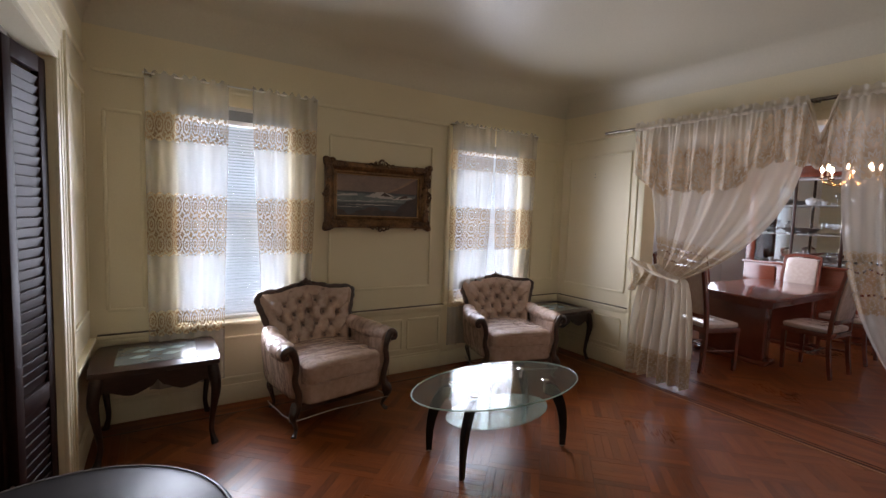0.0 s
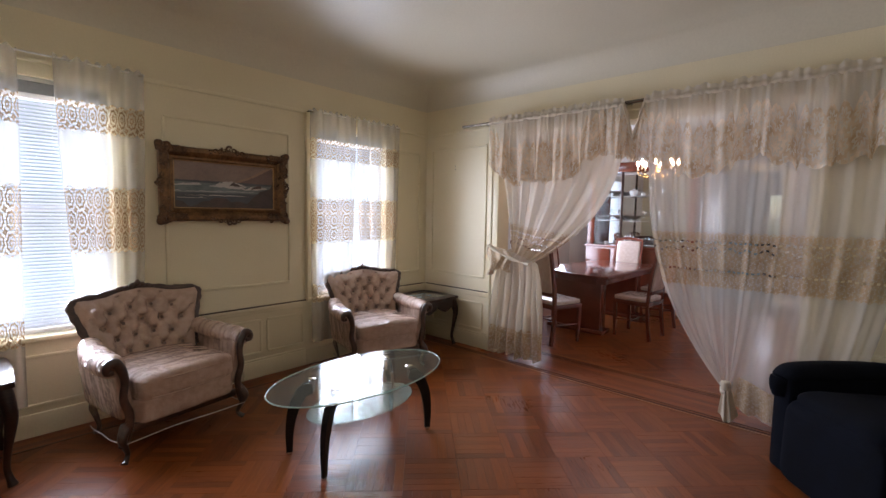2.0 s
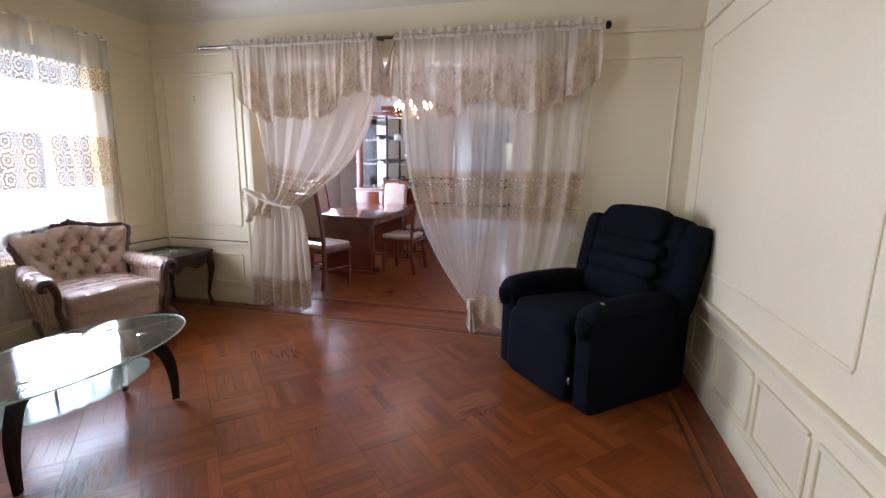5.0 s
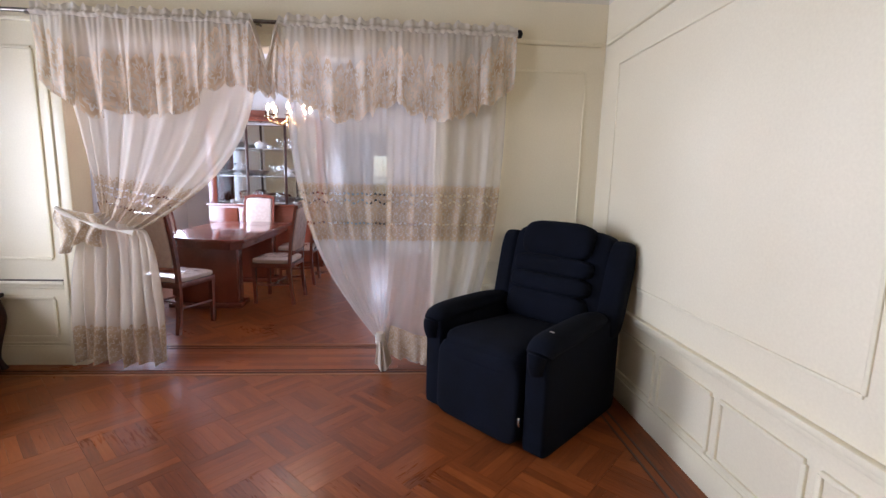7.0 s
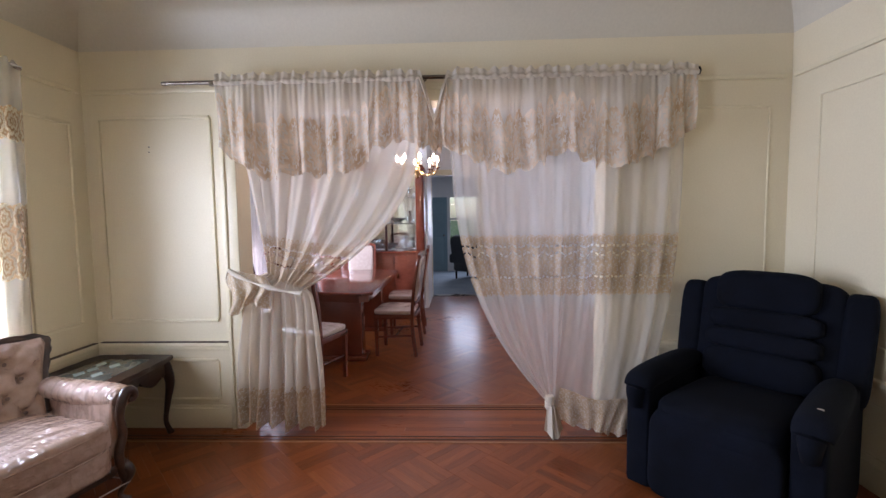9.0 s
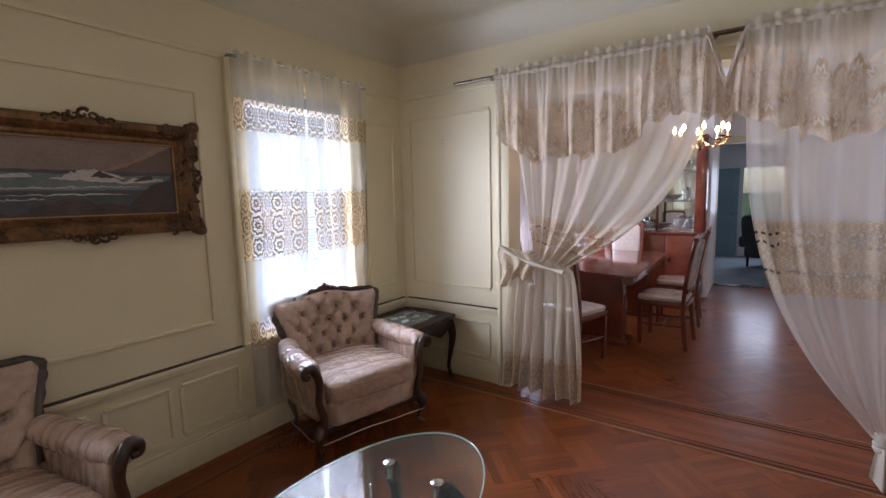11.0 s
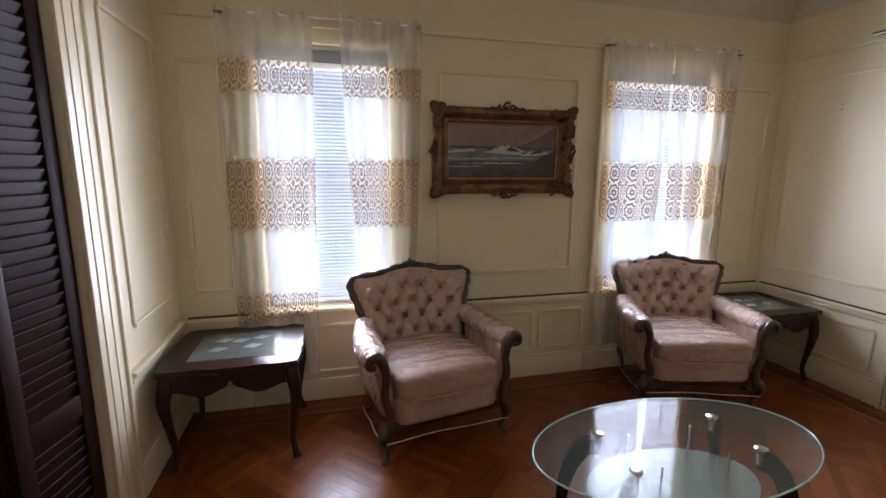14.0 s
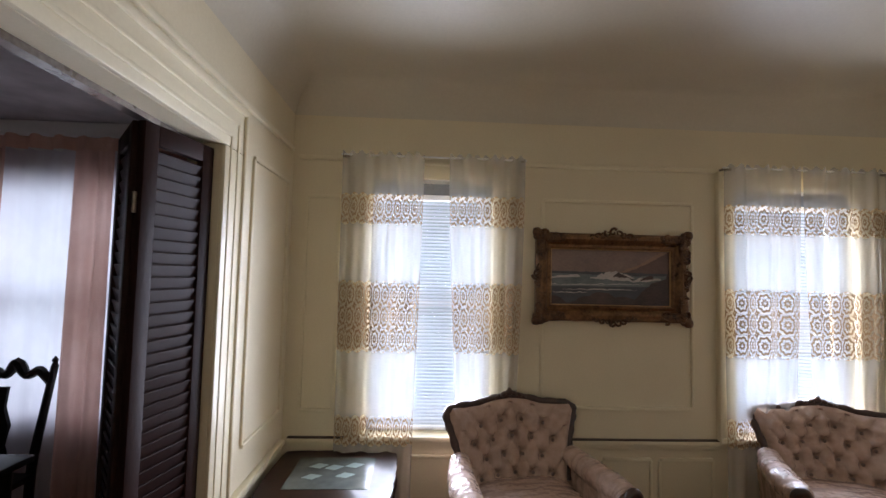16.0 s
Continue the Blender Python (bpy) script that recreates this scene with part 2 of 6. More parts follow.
def cove_ceiling(name, x0, x1, y0, y1, flat, radius, material, label):
    bm = bmesh.new()
    rings = []
    steps = 10
    for k in range(steps + 1):
        a = math.pi / 2 * k / steps
        inset, z = radius * (1 - math.cos(a)) - 0.004, flat - radius + radius * math.sin(a)
        rings.append([bm.verts.new(p + (z,)) for p in ((x0 + inset, y0 + inset), (x1 - inset, y0 + inset), (x1 - inset, y1 - inset), (x0 + inset, y1 - inset))])
    for r, s in zip(rings, rings[1:]):
        for i in range(4):
            bm.faces.new((r[i], r[(i + 1) % 4], s[(i + 1) % 4], s[i]))
    bm.faces.new(rings[-1])
    top = [bm.verts.new(p + (flat + 0.12,)) for p in ((x0, y0), (x1, y0), (x1, y1), (x0, y1))]
    bm.faces.new(top)
    for i in range(4):
        bm.faces.new((rings[0][i], rings[0][(i + 1) % 4], top[(i + 1) % 4], top[i]))
    return structure(name, bm, material, label, "ceiling", True)


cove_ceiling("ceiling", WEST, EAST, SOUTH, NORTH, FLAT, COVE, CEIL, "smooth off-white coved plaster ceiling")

# dining room beyond the opening
structure("wall_dining_north", wall_bm("y", NORTH + 0.2, THICK, EAST + 0.18, 7.75, 0, 3.0, [DW]), WHITE, "white painted wall with a window", "wall")
structure("wall_dining_east", box_bm(7.75, FAR, 1.18, NORTH + 0.4, 0, 3.0), WHITE, "white painted wall behind the cabinet", "wall")
structure("wall_hall", wall_bm("x", FAR, 0.12, SOUTH, 1.18, 0, 3.0, [HALLDOOR]), WHITE, "white painted wall with a doorway", "wall")
structure("wall_dining_south", wall_bm("y", SOUTH, -THICK, EAST + 0.18, FAR + 0.12, 0, 3.0, []), WHITE, "white painted wall", "wall")
structure("ceiling_dining", box_bm(EAST + 0.18, FAR + 0.12, SOUTH - 0.2, NORTH + 0.4, 2.93, 3.05), WHITE, "white painted ceiling", "ceiling")
# far room with carpet
structure("wall_far_east", wall_bm("x", 12.8, 0.15, -1.6, 2.6, 0, 3.0, [(0.05, 0.95, 0.8, 2.1)]), WHITE, "white painted wall with a window", "wall")
structure("wall_far_north", box_bm(FAR + 0.12, 12.95, 2.6, 2.75, 0, 3.0), WHITE, "white painted wall", "wall")
structure("wall_far_south", box_bm(FAR + 0.12, 12.95, -1.75, -1.6, 0, 3.0), WHITE, "white painted wall", "wall")
structure("ceiling_far", box_bm(FAR + 0.12, 12.95, -1.75, 2.75, 2.6, 2.75), WHITE, "white painted ceiling", "ceiling")
structure("floor_carpet", box_bm(FAR + 0.02, 12.95, -1.75, 2.75, -0.12, 0.008), CARPET, "grey-blue carpet", "carpet")
# side room beyond the folding door
structure("wall_side_north", wall_bm("y", NORTH, THICK, -4.2, WEST - 0.18, 0, 2.7, [PW]), WHITE, "pale wall with a window", "wall")
structure("wall_side_west", box_bm(-4.4, -4.2, SOUTH - 0.2, NORTH + 0.2, 0, 2.7), WHITE, "pale wall", "wall")
structure("wall_side_south", box_bm(-4.2, WEST - 0.18, SOUTH - 0.2, SOUTH, 0, 2.7), WHITE, "pale wall", "wall")
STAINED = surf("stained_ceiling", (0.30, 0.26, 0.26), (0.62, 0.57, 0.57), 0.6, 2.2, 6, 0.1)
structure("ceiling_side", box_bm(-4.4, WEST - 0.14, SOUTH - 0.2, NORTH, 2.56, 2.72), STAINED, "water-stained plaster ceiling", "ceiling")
structure("ground", box_bm(-300, 300, -300, 300, -1.3, -1.0), GRASS, "yard ground", "ground")


# ---- mouldings ----
def strip(axis, at, out, a0, a1, z, height, depth, bevel=0.006):
    """A moulding on a wall face at 'at' that stands out by depth towards 'out' (+1 or -1)."""
    lo, hi = sorted((at - out * 0.004, at + out * depth))
    return box_bm(a0, a1, lo, hi, z - height / 2, z + height / 2, bevel, 2) if axis == "y" else box_bm(lo, hi, a0, a1, z - height / 2, z + height / 2, bevel, 2)


def picture_panel(axis, at, out, a0, a1, z0, z1, w=0.022, d=0.014):
    """A rectangular frame of thin moulding."""
    bms = [strip(axis, at, out, a0, a1, z0, w, d, 0.005), strip(axis, at, out, a0, a1, z1, w, d, 0.005)]
    for a in (a0, a1):
        lo, hi = sorted((at - out * 0.004, at + out * (d - 0.0015)))
        z_lo, z_hi = z0 + w / 2 - 0.004, z1 - w / 2 + 0.004
        bms.append(box_bm(a - w / 2, a + w / 2, lo, hi, z_lo, z_hi, 0.005) if axis == "y" else box_bm(lo, hi, a - w / 2, a + w / 2, z_lo, z_hi, 0.005))
    return merge(*bms)


def panel(axis, at, out, a0, a1, z0, z1, **kw):
    structure("trim_panel", picture_panel(axis, at, out, a0, a1, z0, z1, **kw), TRIM, "cream painted wall panel moulding", "moulding", True)


def rails(axis, at, out, a0, a1, base=True, drop=0.0):
    structure("trim_rail", merge(strip(axis, at, out, a0, a1, 0.617 - drop, 0.03, 0.034), strip(axis, at, out, a0, a1, 0.59 - drop, 0.03, 0.02)), TRIM, "cream painted chair rail", "moulding", True)
    if base:
        structure("baseboard", merge(strip(axis, at, out, a0, a1, 0.075, 0.15, 0.02), strip(axis, at, out, a0, a1, 0.16, 0.022, 0.014)), TRIM, "cream painted baseboard", "baseboard", True)


for a0, a1 in ((WEST + 0.04, -0.54), (0.49, 1.86), (2.96, EAST - 0.04)):
    rails("y", NORTH, -1, a0, a1)
    structure("trim_picture_rail", strip("y", NORTH, -1, a0, a1, 2.40, 0.03, 0.02), TRIM, "cream painted picture rail", "moulding", True)
structure("baseboard", strip("y", NORTH, -1, -0.54, 0.49, 0.075, 0.15, 0.02), TRIM, "cream painted baseboard", "baseboard", True)
structure("baseboard", strip("y", NORTH, -1, 1.86, 2.96, 0.075, 0.15, 0.02), TRIM, "cream painted baseboard", "baseboard", True)
# thin dark brown line along the top of the chair rail
SEAM = surf("dark_brown_seam", (0.05, 0.032, 0.02), (0.11, 0.075, 0.05), 0.8, 5, 60, 0.2)
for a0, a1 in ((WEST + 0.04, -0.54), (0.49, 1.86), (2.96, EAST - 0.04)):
    structure("trim_seam", box_bm(a0, a1, NORTH - 0.03, NORTH + 0.002, 0.6325, 0.6385), SEAM, "thin dark brown seam line along the chair rail", "seam")
structure("trim_seam", box_bm(EAST - 0.03, EAST + 0.002, 2.33, NORTH - 0.04, 0.6325, 0.6385), SEAM, "thin dark brown seam line along the chair rail", "seam")
panel("y", NORTH, -1, 0.70, 1.70, 0.83, 2.17)
panel("y", NORTH, -1, -0.83, -0.62, 0.80, 2.15)
panel("y", NORTH, -1, 3.04, 3.38, 0.80, 2.17)
for a0, a1 in ((0.60, 1.04), (1.11, 1.42), (1.48, 1.83)):
    panel("y", NORTH, -1, a0, a1, 0.22, 0.51)
panel("y", NORTH, -1, -0.40, 0.35, 0.20, 0.52)
rails("x", EAST, -1, 2.33, NORTH - 0.04)
rails("x", EAST, -1, SOUTH + 0.04, -0.42)
structure("trim_picture_rail", strip("x", EAST, -1, SOUTH + 0.04, NORTH - 0.04, 2.40, 0.03, 0.02), TRIM, "cream painted picture rail", "moulding", True)
panel("x", EAST, -1, 2.40, 3.19, 0.79, 2.22)
panel("x", EAST, -1, -1.40, -0.62, 0.81, 2.21, w=0.018, d=0.008)
panel("x", EAST, -1, 2.42, 3.16, 0.21, 0.50)
panel("x", EAST, -1, -1.38, -0.50, 0.21, 0.50)
rails("y", SOUTH, 1, WEST + 0.04, EAST - 0.04, True, 0.018)
structure("trim_picture_rail", strip("y", SOUTH, 1, WEST + 0.04, EAST - 0.04, 2.40, 0.03, 0.02), TRIM, "cream painted picture rail", "moulding", True)
panel("y", SOUTH, 1, 1.36, 3.25, 0.78, 2.22, w=0.018, d=0.009)
panel("y", SOUTH, 1, -0.75, 1.20, 0.78, 2.22, w=0.018, d=0.009)
for i in range(8):
    panel("y", SOUTH, 1, 2.50 - 0.495 * i, 2.935 - 0.495 * i, 0.18, 0.465)
rails("x", WEST, 1, 2.53, NORTH - 0.04)
panel("x", WEST, 1, 2.64, 3.20, 0.82, 2.22)
structure("trim_picture_rail", strip("x", WEST, 1, SOUTH + 0.04, NORTH - 0.04, 2.44, 0.03, 0.02), TRIM, "cream painted picture rail", "moulding", True)


def casing(axis, at, out, a0, a1, z0, z1, w=0.11, d=0.026, name="trim_casing"):
    """Boards round an opening, with a thin outer bead."""
    lo, hi = sorted((at - out * 0.004, at + out * d))
    l2, h2 = sorted((at - out * 0.004, at + out * (d + 0.012)))

    def b(p0, p1, q0, q1, r0, r1):
        return box_bm(p0, p1, q0, q1, r0, r1, 0.006) if axis == "y" else box_bm(q0, q1, p0, p1, r0, r1, 0.006)

    bms = [b(a0 - w, a0, lo, hi, z0, z1), b(a1, a1 + w, lo, hi, z0, z1), b(a0 - w, a1 + w, lo, hi, z1 + 0.001, z1 + w)]
    bms += [b(a0 - w - 0.016, a0 - w + 0.012, l2, h2, z0, z1 + w), b(a1 + w - 0.012, a1 + w + 0.016, l2, h2, z0, z1 + w), b(a0 - w - 0.016, a1 + w + 0.016, l2, h2, z1 + w - 0.012, z1 + w + 0.016)]
    structure(name, merge(*bms), TRIM, "cream painted door or window casing", "casing", True)


casing("y", NORTH, -1, *W1[:2], 0.62, W1[3] - 0.02, 0.10)
casing("y", NORTH, -1, *W2[:2], 0.62, W2[3] - 0.02, 0.10)
casing("x", EAST, -1, GATE[0], GATE[1], 0.0, GATE[3], 0.085)
casing("x", WEST, 1, FOLD[0], FOLD[1], 0.0, FOLD[3], 0.19, 0.018)
for off in (0.05, 0.12):
    structure("trim_bead", box_bm(WEST + 0.012, WEST + 0.023, FOLD[1] + off - 0.008, FOLD[1] + off + 0.008, 0.0, FOLD[3] + off, 0.004), TRIM, "cream painted bead on the door casing", "moulding", True)
    structure("trim_bead", box_bm(WEST + 0.012, WEST + 0.023, FOLD[0] - off, FOLD[1] + off - 0.009, FOLD[3] + off - 0.008, FOLD[3] + off + 0.008, 0.004), TRIM, "cream painted bead on the door casing", "moulding", True)
casing("x", FAR, -1, HALLDOOR[0], HALLDOOR[1], 0.0, HALLDOOR[3], 0.09)

# ---- cloth ----
def sheer(name, thread, body, bands, cell, cover=0.5, lace_cover=0.92, valance=False, wave_edge=0.018, eyelets=(), open_share=-0.75):
    """Sheer cloth with bands of lace; UV is metres of cloth across and metres of height."""
    m, nt, p = nodes_of(name)
    nt.nodes.remove(p)
    uv = nt.nodes.new("ShaderNodeUVMap").outputs[0]
    sep = nt.nodes.new("ShaderNodeSeparateXYZ")
    nt.links.new(uv, sep.inputs[0])
    u, v = sep.outputs[0], sep.outputs[1]
    scallop = maths(nt, "MULTIPLY", maths(nt, "ABSOLUTE", maths(nt, "SINE", maths(nt, "MULTIPLY", u, math.pi / cell))), wave_edge)
    mask = None
    for lo, hi in bands:
        inside = maths(nt, "MULTIPLY", maths(nt, "GREATER_THAN", maths(nt, "ADD", v, scallop), lo), maths(nt, "LESS_THAN", maths(nt, "SUBTRACT", v, scallop), hi))
        mask = inside if mask is None else maths(nt, "MAXIMUM", mask, inside)
    fu = maths(nt, "SUBTRACT", maths(nt, "FRACT", maths(nt, "DIVIDE", u, cell)), 0.5)
    fv = maths(nt, "SUBTRACT", maths(nt, "FRACT", maths(nt, "DIVIDE", maths(nt, "SUBTRACT", v, 1.19), cell * (1.35 if valance else 2.01))), 0.5)
    r = maths(nt, "SQRT", maths(nt, "ADD", maths(nt, "MULTIPLY", fu, fu), maths(nt, "MULTIPLY", fv, fv)))
    ang = maths(nt, "ARCTAN2", fv, fu)
    wave = maths(nt, "SINE", maths(nt, "ADD", maths(nt, "SUBTRACT", maths(nt, "MULTIPLY", r, 16.0 if valance else 25.0), 0.0 if valance else 1.5), maths(nt, "MULTIPLY", maths(nt, "SINE", maths(nt, "MULTIPLY", ang, 8.0)), 1.3 if valance else 0.8)))
    lace = maths(nt, "GREATER_THAN", wave, 0.2 if not valance else open_share)
    thread_mask = maths(nt, "MULTIPLY", mask, lace)
    fine = noise_of(nt, uv, 260.0, 2.0)
    blotch = noise_of(nt, uv, 8.0 if valance else 3.0, 4.0)
    tc = ramp(nt, blotch, [(0.35, thread[0]), (0.65, thread[1])]).outputs[0]
    bc = ramp(nt, noise_of(nt, uv, 1.6, 3.0), [(0.3, body[0]), (0.7, body[1])]).outputs[0]
    net = thread_mask if valance else maths(nt, "MAXIMUM", thread_mask, maths(nt, "MULTIPLY", mask, 0.5))
    col = mixc(nt, net, bc, tc)
    density = maths(nt, "ADD", cover - 0.08, maths(nt, "MULTIPLY", fine, 0.16))
    gap = maths(nt, "SUBTRACT", density, maths(nt, "MULTIPLY", mask, -0.08 if valance else 0.08))
    alpha = maths(nt, "MAXIMUM", gap, maths(nt, "MULTIPLY", thread_mask, lace_cover))
    for row, swing in eyelets:
        line = maths(nt, "ADD", row, maths(nt, "MULTIPLY", maths(nt, "SINE", maths(nt, "MULTIPLY", u, 36.0)), swing))
        near = maths(nt, "LESS_THAN", maths(nt, "ABSOLUTE", maths(nt, "SUBTRACT", v, line)), 0.007)
        dash = maths(nt, "LESS_THAN", maths(nt, "FRACT", maths(nt, "MULTIPLY", u, 19.0)), 0.55)
        hole = maths(nt, "MULTIPLY", near, dash)
        alpha = maths(nt, "MULTIPLY", alpha, maths(nt, "SUBTRACT", 1.0, maths(nt, "MULTIPLY", hole, 0.9)))
    df = nt.nodes.new("ShaderNodeBsdfDiffuse")
    tl = nt.nodes.new("ShaderNodeBsdfTranslucent")
    nt.links.new(col, df.inputs[0])
    nt.links.new(col, tl.inputs[0])
    cloth = nt.nodes.new("ShaderNodeMixShader")
    nt.links.new(maths(nt, "SUBTRACT", 0.5 if valance else 0.055, maths(nt, "MULTIPLY", thread_mask, 0.3 if valance else 0.05)), cloth.inputs[0])
    nt.links.new(df.outputs[0], cloth.inputs[1])
    nt.links.new(tl.outputs[0], cloth.inputs[2])
    tr = nt.nodes.new("ShaderNodeBsdfTransparent")
    mx = nt.nodes.new("ShaderNodeMixShader")
    nt.links.new(alpha, mx.inputs[0])
    nt.links.new(tr.outputs[0], mx.inputs[1])
    nt.links.new(cloth.outputs[0], mx.inputs[2])
    nt.links.new(mx.outputs[0], nt.nodes["Material Output"].inputs[0])
    return m


IVORY = ((0.72, 0.70, 0.66), (0.80, 0.78, 0.74))
WINDOW_LACE = sheer("window_lace", ((0.34, 0.22, 0.12), (0.47, 0.33, 0.20)), IVORY, [(1.985, 2.15), (1.19, 1.60), (0.62, 0.77)], 0.068, 0.35, 0.86)
DOOR_SHEER = sheer("doorway_sheer", ((0.46, 0.32, 0.20), (0.60, 0.46, 0.32)), ((0.78, 0.73, 0.67), (0.85, 0.80, 0.74)), [(0.98, 1.36)], 0.075, 0.47, 0.74, True, 0.02, [(1.30, 0.004), (1.245, 0.014), (1.09, 0.004)])
DOOR_HEM = sheer("doorway_sheer_hemmed", ((0.50, 0.37, 0.24), (0.64, 0.51, 0.37)), ((0.75, 0.675, 0.57), (0.83, 0.75, 0.64)), [(-0.1, 0.30), (1.12, 1.36)], 0.075, 0.72, 0.88, True, 0.03, [(1.31, 0.004), (1.26, 0.012), (1.20, 0.004)])
VALANCE = sheer("valance_lace", ((0.47, 0.33, 0.21), (0.74, 0.61, 0.48)), ((0.74, 0.665, 0.565), (0.82, 0.745, 0.64)), [(0.5, 1.30)], 0.115, 0.60, 0.90, True, 0.07, (), -0.35)
TIE_SHEER = sheer("heading_cloth", ((0.7, 0.64, 0.55), (0.8, 0.74, 0.65)), ((0.74, 0.665, 0.565), (0.82, 0.745, 0.64)), [(-2, -1)], 0.09, 0.86, 0.9, True)
PEACH = surf("peach_cloth", (0.62, 0.36, 0.27), (0.75, 0.48, 0.38), 0.9, 2, 120, 0.1)


def translucent(name, dark, light, through_share=0.5, clear=0.0):
    m, nt, p = nodes_of(name)
    nt.nodes.remove(p)
    co = nt.nodes.new("ShaderNodeTexCoord").outputs["Object"]
    col = ramp(nt, noise_of(nt, co, 3.0, 4.0), [(0.35, dark), (0.65, light)]).outputs[0]
    df, tl = nt.nodes.new("ShaderNodeBsdfDiffuse"), nt.nodes.new("ShaderNodeBsdfTranslucent")
    nt.links.new(col, df.inputs[0])
    nt.links.new(col, tl.inputs[0])
    mx = nt.nodes.new("ShaderNodeMixShader")
    mx.inputs[0].default_value = through_share
    nt.links.new(df.outputs[0], mx.inputs[1])
    nt.links.new(tl.outputs[0], mx.inputs[2])
    out = mx
    if clear:
        out = nt.nodes.new("ShaderNodeMixShader")
        out.inputs[0].default_value = 1 - clear
        tr = nt.nodes.new("ShaderNodeBsdfTransparent")
        nt.links.new(tr.outputs[0], out.inputs[1])
        nt.links.new(mx.outputs[0], out.inputs[2])
    nt.links.new(out.outputs[0], nt.nodes["Material Output"].inputs[0])
    return m


def sheet(name, material, cols, rows, place, parent=None, label=""):
    """A cloth sheet: place(s, t) gives the point and (u, v) for s across and t down."""
    me = bpy.data.meshes.new(name)
    pts, uvs, faces = [], [], []
    for j in range(rows + 1):
        for i in range(cols + 1):
            p, q = place(i / cols, j / rows)
            pts.append(p)
            uvs.append(q)
    for j in range(rows):
        for i in range(cols):
            a = j * (cols + 1) + i
            faces.append((a, a + 1, a + cols + 2, a + cols + 1))
    me.from_pydata(pts, [], faces)
    lay = me.uv_layers.new(name="UVMap")
    for loop in me.loops:
        lay.data[loop.index].uv = uvs[loop.vertex_index]
    me.materials.append(material)
    me.shade_smooth()
    ob = new(name, me)
    if parent:
        ob.parent = parent
    return tagged(ob, label)


def interp(table, x):
    for (x0, y0), (x1, y1) in zip(table, table[1:]):
        if x0 <= x <= x1:
            return y0 + (y1 - y0) * (x - x0) / (x1 - x0)
    return table[0][1] if x < table[0][0] else table[-1][1]


def rod(name, p, q, r, label, finials=(), loops=()):
    """A curtain rod from p to q with round finials at the ends named."""
    root = thing(name, pose(0, 0, 0), label, "curtain rod")
    part("pole", sweep([p, q], circle_profile(r, 10)), BRONZE if r > 0.01 else WHITE, root, smooth=True)
    for e in finials:
        part("finial", moved(lathe([(0, -0.03), (0.016, -0.024), (0.024, 0.0), (0.016, 0.022), (0, 0.03)], 14), Matrix.Translation(e)), BLACKWOOD, root, "dark round finial", True)
    for e, wall in loops:
        part("bracket", merge(sweep([e, wall], circle_profile(0.008, 8)), moved(lathe([(0.022, 0), (0.022, 0.012), (0, 0.014)], 12), Matrix.Translation((e[0], e[1], e[2] - 0.02)))), BRONZE, root, smooth=True)
    return root


def window_curtain(x_top0, x_top1, x_bot0, x_bot1, bottom, seed, y=NORTH - 0.075):
    rnd = random.Random(seed)
    ph = [rnd.uniform(0, 6.28) for _ in range(4)]
    width = 1.25 * (x_top1 - x_top0)

    def place(s, t):
        z = 2.425 + (bottom - 2.425) * t
        k = t * t * (3 - 2 * t)
        x = (x_top0 + (x_top1 - x_top0) * s) * (1 - k) + (x_bot0 + (x_bot1 - x_bot0) * s) * k
        amp = 0.012 + 0.022 * min(1, t * 2)
        hug = min(1.0, max(0.0, (1.35 - z) / 0.4))
        amp *= 1 - 0.62 * hug
        yy = y + 0.022 * hug + amp * math.sin(s * 19 + ph[0] + 0.5 * math.sin(3 * t + ph[1])) + 0.4 * amp * math.sin(s * 41 + ph[2] + t)
        zz = z + (0.012 * math.sin(s * 55 + ph[3]) if t < 0.01 else 0)
        return (x, yy - 0.01, zz), (s * width, z)

    ob = sheet("curtain", WINDOW_LACE, 90, 60, place)
    return tagged(ob, "sheer white curtain with gold lace bands at the window", "curtain", "sheer window curtains")


window_curtain(-0.60, -0.085, -0.60, -0.12, 0.22, 1)
window_curtain(0.075, 0.56, 0.16, 0.52, 0.22, 2)
window_curtain(1.88, 2.40, 1.90, 2.36, 0.22, 3)
window_curtain(2.42, 2.99, 2.50, 2.96, 0.22, 4)
for a0, a1 in ((-0.61, 0.57), (1.87, 3.0)):
    rod("curtain_rod", (a0, NORTH - 0.075, 2.41), (a1, NORTH - 0.075, 2.41), 0.006, "thin white metal curtain rod above the window", (), (((a0 + 0.03, NORTH - 0.075, 2.41), (a0 + 0.03, NORTH, 2.41)), ((a1 - 0.03, NORTH - 0.075, 2.41), (a1 - 0.03, NORTH, 2.41))))

# the doorway between living and dining room
CX = EAST - 0.10
VAL_BOTTOM = [(-0.86, 2.06), (-0.60, 1.88), (-0.39, 1.81), (-0.17, 1.84), (-0.02, 1.93), (0.13, 1.84), (0.37, 1.77), (0.56, 1.86), (0.75, 1.95), (0.87, 1.95), (1.06, 2.01), (1.18, 1.97), (1.35, 1.82), (1.52, 1.77), (1.72, 1.80), (1.95, 1.77), (2.26, 1.96)]


